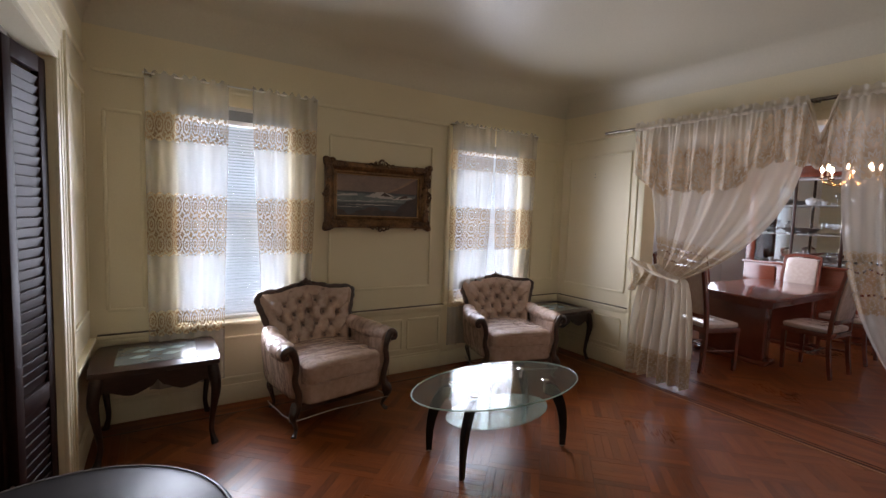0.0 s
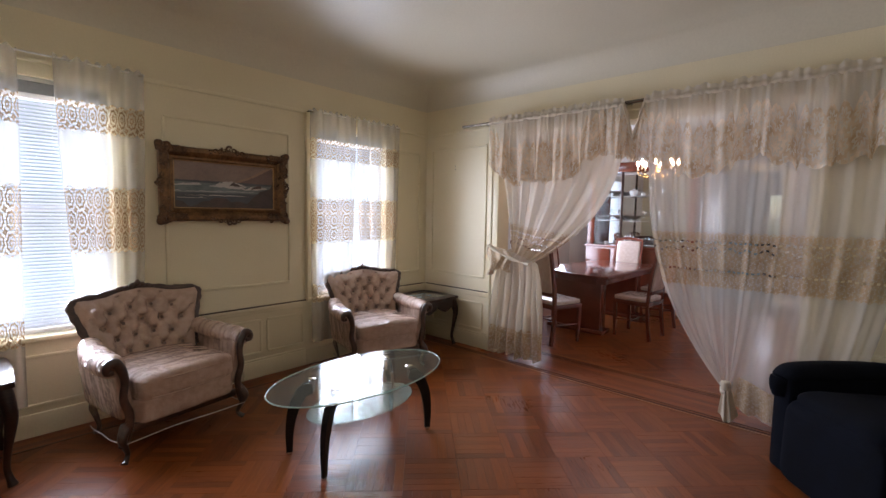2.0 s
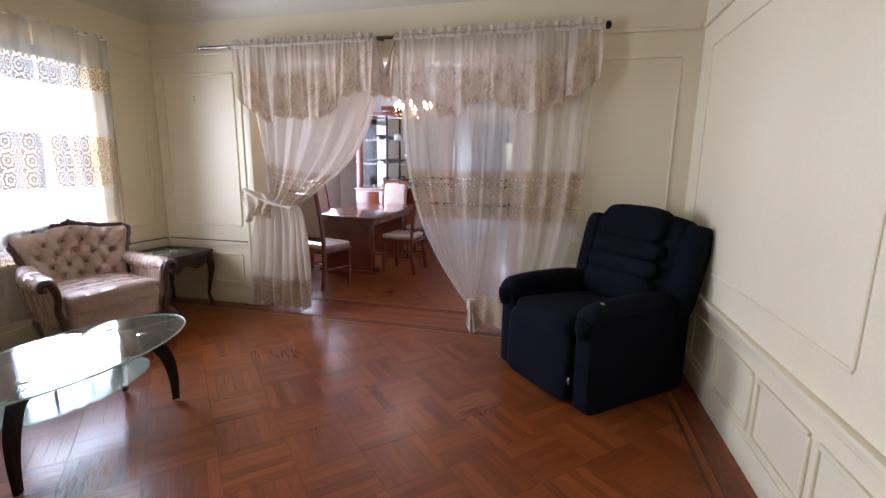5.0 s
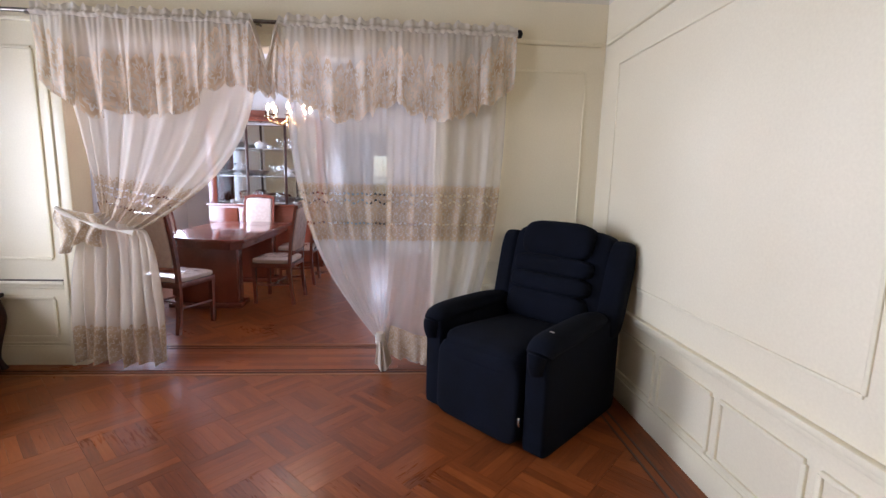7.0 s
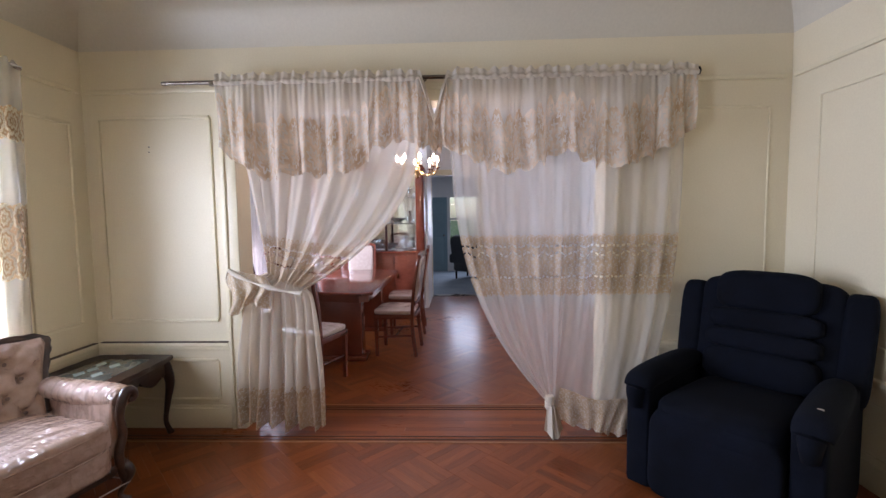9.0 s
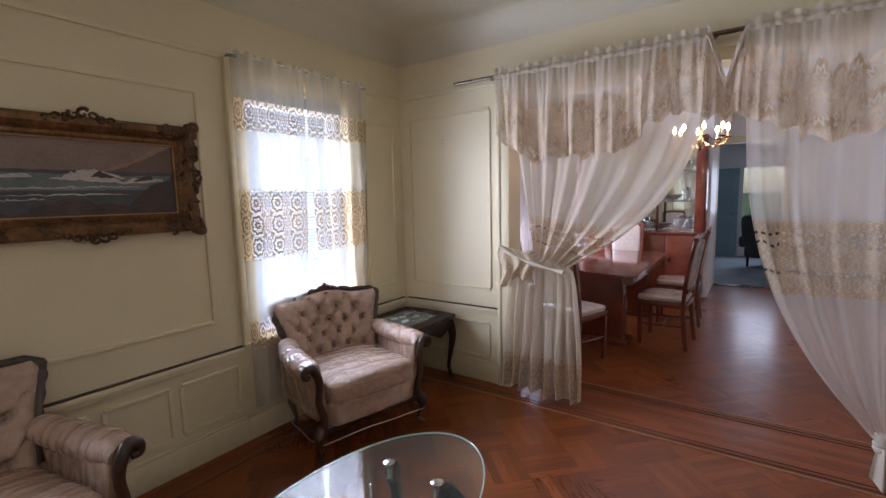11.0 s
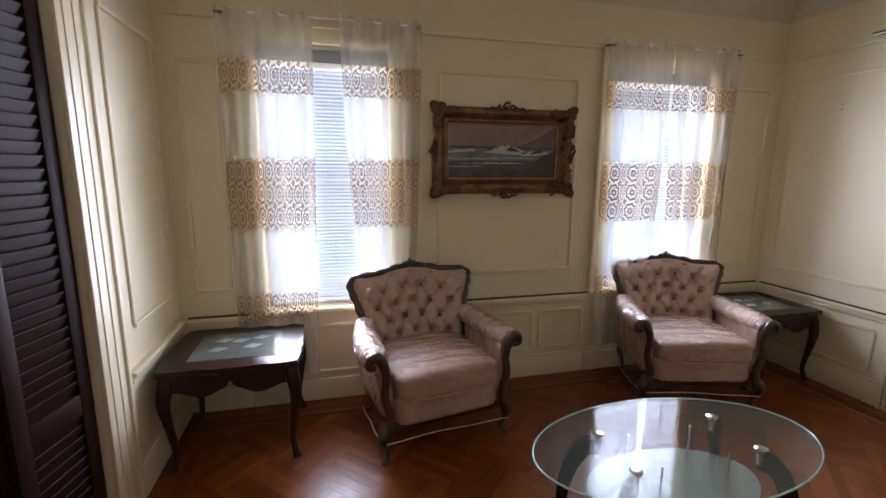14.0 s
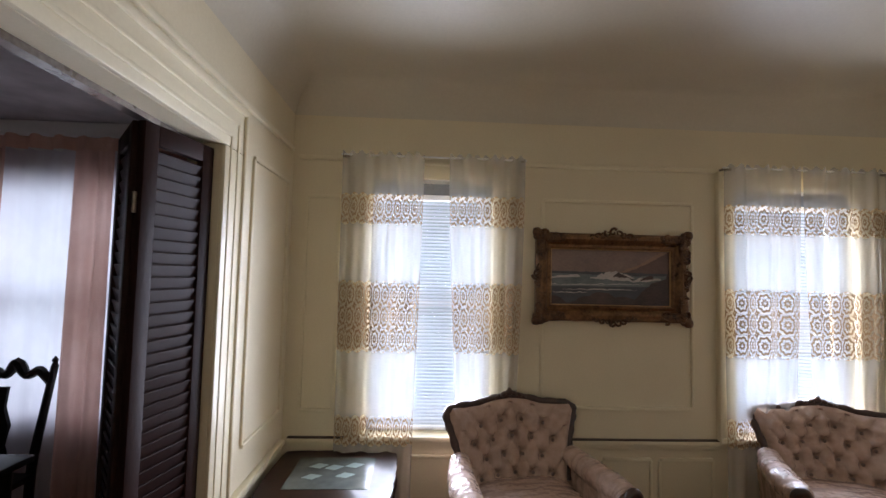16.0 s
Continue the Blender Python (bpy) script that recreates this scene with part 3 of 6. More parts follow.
def valance(y0, y1, seed, label):
    rnd = random.Random(seed)
    ph = [rnd.uniform(0, 6.28) for _ in range(6)]
    root = thing("valance", pose(0, 0, 0), label, "valance", "doorway valances")

    def top_at(y):
        return 2.395 - 3.2 * max(0.0, 0.09 - abs(y - 0.83))

    def body(s, t):
        y = y0 + (y1 - y0) * s
        low = interp(VAL_BOTTOM, y) + 0.030 * abs(math.sin(y * 27 + ph[4])) + 0.014 * math.sin(y * 71 + ph[5]) - 0.016
        top = top_at(y)
        z = top + (low - top) * t
        amp = 0.006 + 0.036 * t
        x = CX - 0.05 + amp * math.sin(s * 43 + ph[2] + 1.1 * math.sin(s * 9 + ph[0]) + 0.7 * math.sin(t * 3)) + 0.45 * amp * math.sin(s * 117 + ph[3]) + 0.004 * math.sin(s * 260 + ph[1]) * (1 - t)
        return (x, y + 0.016 * t * math.sin(s * 61 + ph[1]), z), (s * abs(y1 - y0) * 1.7, 1.0 + (z - low) * 0.95)

    def heading(s, t):
        y = y0 + (y1 - y0) * s
        top = top_at(y)
        z = top - 0.012 + 0.074 * t + t * (0.014 * math.sin(s * 71 + ph[0]) * math.sin(s * 29 + ph[1]) + 0.006 * math.sin(s * 190))
        x = CX - 0.045 - 0.022 * math.sin(math.pi * min(1, t * 1.9)) + 0.012 * t * math.sin(s * 140 + ph[2]) + 0.004 * math.sin(s * 260 + ph[3])
        return (x, y, z), (s * abs(y1 - y0) * 1.7, 1.6)

    sheet("cloth", VALANCE, 260, 36, body, root)
    sheet("heading", TIE_SHEER, 260, 10, heading, root, "ruffled rod-pocket heading")
    return root


valance(2.27, 0.735, 11, "gathered ivory lace valance with tan scalloped flowers")
valance(0.925, -0.85, 12, "gathered ivory lace valance with tan scalloped flowers")


def tied_curtain():
    rnd = random.Random(5)
    ph = [rnd.uniform(0, 6.28) for _ in range(4)]

    def place(s, t):
        tie_z = 1.14 - 0.12 * s
        y_top = 2.25 + (0.90 - 2.25) * s
        y_tie = 2.0 + (1.74 - 2.0) * s
        y_low = 2.26 + (1.62 - 2.26) * s
        if t < 0.6:
            f = t / 0.6
            z = 2.43 + (tie_z - 2.43) * f
            z -= 0.10 * s * f * (1 - f)
            y = y_top + (y_tie - y_top) * f ** (0.8 + 2.1 * s)
            amp = 0.030 * (1 - 0.4 * f)
        else:
            f = (t - 0.6) / 0.4
            low = 0.03 + 0.05 * abs(s - 0.75) + 0.012 * math.sin(s * 23 + ph[0])
            z = tie_z + (low - tie_z) * f
            y = y_tie + (y_low - y_tie) * f ** 0.28 + 0.012 * f * math.sin(s * 17 + 4 * f + ph[2])
            amp = 0.028 + 0.03 * math.sin(2.2 * f) + 0.012 * math.sin(s * 7 + 5 * f + ph[3])
        x = CX + 0.03 + amp * math.sin(s * 44 + ph[0] + 0.7 * t + 1.3 * math.sin(s * 9 + ph[1])) + 0.45 * amp * math.sin(s * 83 + ph[1] + 2.5 * t)
        pinch = math.exp(-((t - 0.6) / 0.05) ** 2)
        x -= 0.05 * pinch * math.sin(math.pi * s)
        return (x, y, z), (s * 2.0, z if t > 0.6 else 2.43 - 1.32 * (t / 0.6))

    root = thing("tied_curtain", pose(0, 0, 0), "sheer ivory curtain tied back with a sash in the doorway", "curtain")
    sheet("cloth", DOOR_HEM, 150, 90, place, root)
    # the sash and its side ruffle
    path = [(CX - 0.075, 2.22 - 0.49 * k, 1.17 - 0.165 * k ** 0.8 - 0.02 * math.sin(math.pi * k)) for k in [i / 14 for i in range(15)]]
    part("sash", sweep([(*p, 0.8 + 0.4 * math.sin(i)) for i, p in enumerate(path)], circle_profile(0.022, 8, 0.7)), TIE, root, "twisted ivory sash", True)

    def ruffle(s, t):
        z = 1.175 - 0.05 * s - t * (0.30 - 0.10 * s + 0.03 * math.sin(s * 8))
        y = 2.235 - (0.24 + 0.05 * math.sin(2.6 * t)) * s + 0.02 * math.sin(7 * t + 3 * s)
        return (CX - 0.05 - 0.02 * math.sin(math.pi * min(1, 1.1 * t)) + 0.02 * math.sin(19 * s + 3 * t) * (0.3 + t), y, z), (s * 0.6, 0.05 + 0.25 * (1 - t))

    sheet("ruffle", DOOR_HEM, 44, 22, ruffle, root, "loose pouf of cloth above the sash")
    return root


def knotted_curtain():
    rnd = random.Random(8)
    ph = [rnd.uniform(0, 6.28) for _ in range(5)]
    knot_y, knot_z = 0.075, 0.25

    def place(s, t):
        y_top = 0.73 + (-0.81 - 0.73) * s
        w = min(1.0, max(0.0, (s - 0.50) / 0.16))
        w = w * w * (3 - 2 * w)
        z_low = knot_z * (1 - w) + 0.025 * w
        z = 2.43 + (z_low - 2.43) * t
        target = knot_y + 0.05 * (0.5 - s * 2)
        gathered = y_top + (target - y_top) * t ** 3.3
        hung = y_top + ((-0.02 - 0.46 * ((s - 0.5) / 0.5)) - y_top) * t ** 3.2
        y = gathered * (1 - w) + hung * w
        amp = 0.034 * (1 - 0.35 * t) * (0.75 + 0.35 * math.sin(s * 13 + ph[2]))
        x = CX + 0.03 + amp * math.sin(s * 58 + ph[0] + 0.8 * t) + 0.5 * amp * math.sin(s * 113 + ph[1] + t)
        x -= 0.06 * t ** 3 * (1 - w)
        return (x, y, z), (s * 2.3, 2.43 - (2.43 - z) * 1.0)

    root = thing("knotted_curtain", pose(0, 0, 0), "sheer ivory curtain with tan lace band knotted near the floor", "curtain")
    sheet("cloth", DOOR_SHEER, 190, 90, place, root)
    part("knot", moved(lathe([(0.0, 0.055), (0.03, 0.05), (0.038, 0.03), (0.032, 0.012), (0.036, 0.0), (0.031, -0.012), (0.036, -0.025), (0.026, -0.045), (0.0, -0.05)], 18), Matrix.Translation((CX - 0.03, knot_y, knot_z - 0.01))), TIE, root, "tight cloth knot", True)

    def tail(s, t):
        a = (s - 0.5) * 2
        return (CX - 0.05 - 0.03 * math.cos(a * 2.5) + 0.012 * math.sin(17 * s), knot_y - 0.012 - 0.015 * t + a * (0.030 + 0.035 * t), knot_z - 0.02 - (0.24 - 0.06 * abs(a)) * t), (s * 0.5, 0.2 * t)

    sheet("tail", TIE, 24, 16, tail, root)

    def hem(s, t):
        y = 0.03 - 0.50 * s - 0.03 * t * math.sin(5 * s) + 0.02 * math.sin(3 * t + 6 * s)
        x = CX + 0.01 - 0.05 * math.sin(s * 3.0) + (0.022 * math.sin(s * 11 + ph[2] + 2.4 * math.sin(s * 5) + 1.5 * t) + 0.012 * math.sin(s * 31 + ph[3] + 3 * t)) * (0.2 + t)
        low = 0.10 * (1 - s) ** 2 + 0.012 + 0.018 * abs(math.sin(s * 21))
        z = 0.33 - 0.10 * s + 0.015 * math.sin(9 * s)
        z += (low - z) * t
        return (x - 0.03 * t, y, max(0.012, z)), (s * 1.1, 0.3 * (1 - t))

    sheet("ruffle", DOOR_HEM, 80, 18, hem, root, "gathered lace hem ruffle")
    return root


TIE = surf("ivory_sash_cloth", (0.52, 0.45, 0.35), (0.68, 0.60, 0.49), 0.85, 6, 140, 0.3)
tied_curtain()
knotted_curtain()
rod("curtain_rod", (CX - 0.02, 2.64, 2.415), (CX - 0.02, 0.69, 2.415), 0.013, "brushed metal curtain rod over the doorway", (), (((CX - 0.02, 2.30, 2.415), (EAST, 2.30, 2.415)),))
rod("curtain_rod", (CX + 0.012, 0.95, 2.425), (CX + 0.012, -0.86, 2.425), 0.013, "brushed metal curtain rod with dark ball finials", ((CX + 0.012, -0.875, 2.425), (CX + 0.012, 0.93, 2.395)), (((CX + 0.012, 0.90, 2.425), (EAST, 0.90, 2.425)), ((CX + 0.012, -0.80, 2.425), (EAST, -0.80, 2.425))))


for z in (2.02, 1.985):
    nail = tagged(part("nail", lathe([(0, 0.006), (0.004, 0.005), (0.004, 0.0), (0.0015, -0.01), (0, -0.012)], 8), BRONZE, None, "", True, pose(EAST - 0.006, 2.835, z, 0, -90, 0)), "small dark nail stuck in the cream wall panel", "nail", "wall nails")


# ---- windows and blinds ----
VINYL = translucent("blind_vinyl_slat", (0.60, 0.63, 0.67), (0.68, 0.71, 0.75), 0.35)
GREYBAR = surf("grey_aluminium", (0.20, 0.22, 0.24), (0.28, 0.30, 0.32), 0.45, 5, 60, 0.03, metal=0.3)


def window(name, a0, a1, z0, z1, y, label):
    """A sash window in an opening of a wall that runs along x; y is the middle of the frame."""
    root = thing(name, pose(0, 0, 0), label, "window", "", "structure")
    f = 0.045
    bm = merge(box_bm(a0, a0 + f, y - 0.04, y + 0.04, z0, z1, 0.004), box_bm(a1 - f, a1, y - 0.04, y + 0.04, z0, z1, 0.004), box_bm(a0 + f, a1 - f, y - 0.04, y + 0.04, z0, z0 + f, 0.004), box_bm(a0 + f, a1 - f, y - 0.04, y + 0.04, z1 - f, z1, 0.004))
    part("window_frame", bm, WHITE, root, smooth=True)
    mid = (z0 + z1) / 2
    for k, (b0, b1) in enumerate(((z0 + f, mid + 0.02), (mid - 0.02, z1 - f))):
        yy = y - 0.018 + 0.036 * k
        s = 0.035
        sash = merge(box_bm(a0 + f, a0 + f + s, yy - 0.014, yy + 0.014, b0, b1), box_bm(a1 - f - s, a1 - f, yy - 0.014, yy + 0.014, b0, b1), box_bm(a0 + f + s, a1 - f - s, yy - 0.014, yy + 0.014, b0, b0 + s), box_bm(a0 + f + s, a1 - f - s, yy - 0.014, yy + 0.014, b1 - s, b1))
        ob = part("sash", sash, WHITE, root)
        pane = part("pane", box_bm(a0 + f + s - 0.005, a1 - f - s + 0.005, yy - 0.003, yy + 0.003, b0 + s - 0.005, b1 - s + 0.005), PANE, ob)
        pane.visible_shadow = False
    return root


def blind(a0, a1, z0, z1, y, label):
    root = thing("window_blind", pose(0, 0, 0), label, "blind", "horizontal blinds")
    part("headrail", box_bm(a0, a1, y - 0.03, y + 0.02, z1 - 0.035, z1, 0.004), SNOW, root, smooth=True)
    bm = bmesh.new()
    w, c = a1 - a0, (a0 + a1) / 2
    prof = [(-0.0125, -0.0040), (-0.006, 0.0002), (0.0, 0.0012), (0.006, 0.0002), (0.0125, -0.0040)]
    top = [[bm.verts.new((x, py, pz + 0.0003)) for py, pz in prof] for x in (-w / 2, w / 2)]
    low = [[bm.verts.new((x, py, pz - 0.0003)) for py, pz in prof] for x in (-w / 2, w / 2)]
    for i in range(4):
        bm.faces.new((top[0][i], top[0][i + 1], top[1][i + 1], top[1][i]))
        bm.faces.new((low[0][i], low[1][i], low[1][i + 1], low[0][i + 1]))
    for i in (0, 4):
        bm.faces.new((top[0][i], top[1][i], low[1][i], low[0][i]))
    slat = mesh_of("slat", bm, VINYL)
    z, rnd = z1 - 0.055, random.Random(3)
    while z > z0 + 0.03:
        ob = new("slat", slat)
        ob.parent = root
        ob.matrix_basis = pose(c, y, z, 38 + rnd.uniform(-3, 3), 0, 0)
        z -= 0.0225
    part("bottom_rail", box_bm(a0, a1, y - 0.013, y + 0.013, z0 + 0.006, z0 + 0.022, 0.003), SNOW, root)
    for a in (a0 + 0.12, a1 - 0.12):
        part("ladder_cord", sweep([(a, y - 0.014, z1 - 0.03), (a, y - 0.014, z0 + 0.02)], circle_profile(0.0012, 5)), SNOW, root)
    return root


for n, w in ((1, W1), (2, W2)):
    window("window_%d" % n, *w, NORTH + 0.125, "white double-hung window")
    blind(w[0] + 0.015, w[1] - 0.015, 0.67, 2.185, NORTH + 0.05, "white horizontal blind lowered over the window")
    structure("window_stool", box_bm(w[0] - 0.12, w[1] + 0.12, NORTH - 0.05, NORTH + 0.085, 0.625, 0.655, 0.008), TRIM, "cream painted window sill", "sill", True)
    structure("window_header", box_bm(w[0] + 0.005, w[1] - 0.005, NORTH + 0.05, NORTH + 0.08, 2.19, 2.265, 0.003), GREYBAR, "grey metal bar at the window head", "header")
window("window_3", *DW, NORTH + 0.3, "bright dining room window")
window("window_4", *PW, NORTH + 0.1, "side room window")
structure("wall_neighbour", box_bm(-6, 10, 8.0, 8.3, -1.0, 4.2), SIDING, "pale siding of the house next door", "facade")

# ---- shapes for furniture ----
def cushion(sx, sy, sz, e1=0.35, e2=0.35, nu=20, nv=32):
    """A plump rounded block with half-sizes sx, sy, sz."""
    def pw(c, e):
        return math.copysign(abs(c) ** e, c)
    bm = bmesh.new()
    rings = []
    for i in range(nu + 1):
        a = -math.pi / 2 + math.pi * i / nu
        ca, sa = pw(math.cos(a), e1), pw(math.sin(a), e1)
        if i in (0, nu):
            rings.append([bm.verts.new((0, 0, sz * sa))])
            continue
        rings.append([bm.verts.new((sx * ca * pw(math.cos(b), e2), sy * ca * pw(math.sin(b), e2), sz * sa)) for b in [2 * math.pi * j / nv for j in range(nv)]])
    for a, b in zip(rings, rings[1:]):
        for j in range(nv):
            q = list(dict.fromkeys([a[j % len(a)], a[(j + 1) % nv % len(a)], b[(j + 1) % nv % len(b)], b[j % len(b)]]))
            if len(q) > 2:
                bm.faces.new(q)
    return bm


def at(bm, x, y, z, rx=0, ry=0, rz=0):
    return moved(bm, pose(x, y, z, rx, ry, rz))


def smooth_path(points, n=24):
    """Points (any number of values each) joined by a Catmull-Rom curve."""
    pts = [np.array(p, float) for p in points]
    pts = [2 * pts[0] - pts[1], *pts, 2 * pts[-1] - pts[-2]]
    out, seg = [], len(pts) - 3
    for k in range(n + 1):
        f = k / n * seg
        i = min(int(f), seg - 1)
        t = f - i
        a, b, c, d = pts[i:i + 4]
        out.append(tuple(0.5 * (2 * b + (c - a) * t + (2 * a - 5 * b + 4 * c - d) * t ** 2 + (3 * b - a - 3 * c + d) * t ** 3)))
    return out


def cabriole(height, size, out_x, out_y, n=18):
    """A curved leg from the top (0, 0, height) down to a scrolled foot; it bows outwards."""
    pts = []
    for k, bow, r in ((0.0, 0.0, 1.25), (0.12, 0.35, 1.3), (0.3, 0.75, 1.05), (0.55, 0.35, 0.72), (0.8, -0.05, 0.55), (0.93, 0.25, 0.62), (1.0, 0.55, 0.85)):
        pts.append((out_x * bow * 0.06, out_y * bow * 0.06, height * (1 - k), r))
    path = [(p[0], p[1], max(p[2], 0.0), p[3]) for p in smooth_path(pts, n)]
    path[-1] = (path[-1][0], path[-1][1], 0.0, path[-1][3])
    return sweep(path, circle_profile(size, 10), up=(0.3, 1, 0))


# ---- fabrics ----
def wrapped_fabric(name, dark, light, wrinkle=0.13):
    """Damask under a loose clear plastic cover: cloth below, a wrinkled gloss above."""
    m, nt, p = nodes_of(name)
    co = nt.nodes.new("ShaderNodeTexCoord").outputs["Object"]
    flower = noise_of(nt, co, 26.0, 2.0)
    stain = noise_of(nt, co, 3.0, 3.0)
    fac = maths(nt, "ADD", maths(nt, "MULTIPLY", flower, 0.6), maths(nt, "MULTIPLY", stain, 0.4))
    nt.links.new(ramp(nt, fac, [(0.4, dark), (0.6, light)]).outputs[0], p.inputs["Base Color"])
    p.inputs["Roughness"].default_value = 0.6
    p.inputs["Coat Weight"].default_value = 1.0
    p.inputs["Coat IOR"].default_value = 1.7
    p.inputs["Coat Roughness"].default_value = 0.035
    bumped(nt, p, noise_of(nt, co, 120.0, 2.0), 0.2, 0.002)
    wr = nt.nodes.new("ShaderNodeBump")
    wr.inputs["Strength"].default_value, wr.inputs["Distance"].default_value = 1.0, wrinkle
    fold = noise_of(nt, co, 5.5, 1.5, (1.0, 2.6, 1.4))
    crease = maths(nt, "ABSOLUTE", maths(nt, "SUBTRACT", noise_of(nt, co, 9.0, 2.0, (1.7, 1.0, 1.2)), 0.5))
    ripple = maths(nt, "MULTIPLY", noise_of(nt, co, 21.0, 2.0, (1.0, 0.6, 1.5)), 0.16)
    nt.links.new(maths(nt, "ADD", ripple, maths(nt, "SUBTRACT", fold, maths(nt, "MULTIPLY", crease, 0.55))), wr.inputs["Height"])
    nt.links.new(wr.outputs[0], p.inputs["Coat Normal"])
    return m


ROSE = wrapped_fabric("rose_damask_in_plastic", (0.40, 0.25, 0.18), (0.47, 0.31, 0.235))
CREAMSEAT = wrapped_fabric("cream_seat_in_plastic", (0.42, 0.31, 0.26), (0.47, 0.36, 0.30), 0.02)
PLASTIC = glass("clear_plastic_film", (0.93, 0.92, 0.91), 0.06, 0.9)
BUTTON = surf("covered_button", (0.20, 0.13, 0.10), (0.27, 0.19, 0.16), 0.6)
CARVED = surf("carved_walnut", (0.020, 0.009, 0.006), (0.075, 0.034, 0.022), 0.3, 5, 40, 0.35, coat=0.4)
NAVY = surf("navy_velvet", (0.0011, 0.0015, 0.003), (0.0040, 0.0056, 0.0112), 0.95, 7, 220, 0.35, sheen=0.0)
NAVY.node_tree.nodes["Principled BSDF"].inputs["Specular IOR Level"].default_value = 0.15
FROST = surf("frosted_glass", (0.30, 0.40, 0.38), (0.36, 0.46, 0.44), 0.25, 4, 30, 0.0)


def frosted(name, clear, haze, share, rough):
    """Glass with a milky haze."""
    m, nt, p = nodes_of(name)
    nt.nodes.remove(p)
    tr = node(nt, "ShaderNodeBsdfTransparent", Color=(*clear, 1))
    df = node(nt, "ShaderNodeBsdfDiffuse", Color=(*haze, 1))
    gl = node(nt, "ShaderNodeBsdfGlossy", Color=(0.55, 0.55, 0.55, 1), Roughness=rough)
    a, b = nt.nodes.new("ShaderNodeMixShader"), nt.nodes.new("ShaderNodeMixShader")
    a.inputs[0].default_value = share
    nt.links.new(tr.outputs[0], a.inputs[1])
    nt.links.new(df.outputs[0], a.inputs[2])
    nt.links.new(slant_gloss(nt), b.inputs[0])
    nt.links.new(a.outputs[0], b.inputs[1])
    nt.links.new(gl.outputs[0], b.inputs[2])
    nt.links.new(b.outputs[0], nt.nodes["Material Output"].inputs[0])
    return m


FROSTED = frosted("frosted_shelf_glass", (0.86, 0.94, 0.91), (0.62, 0.76, 0.72), 0.25, 0.12)
COFFEEGLASS = frosted("clear_green_glass", (0.955, 0.985, 0.97), (0.55, 0.66, 0.62), 0.03, 0.01)


# ---- tufted armchairs ----
BACK_TOP = [(-1.0, -0.01), (-0.93, 0.035), (-0.75, 0.03), (-0.5, 0.035), (-0.25, 0.06), (0.0, 0.07), (0.25, 0.06), (0.5, 0.035), (0.75, 0.03), (0.93, 0.035), (1.0, -0.01)]


def back_point(u, w, depth=0.0):
    """A point of the chair's back: u from -1 to 1 across, w from 0 to 1 up."""
    half = 0.285 + 0.105 * w ** 1.4
    x = half * u
    top = 0.835 + interp(BACK_TOP, u)
    z = 0.40 + (top - 0.40) * w
    y = 0.20 + 0.15 * w + 0.02 * math.sin(math.pi * w) - 0.10 * u * u * (1 - 0.35 * w) - depth
    return Vector((x, y, z))


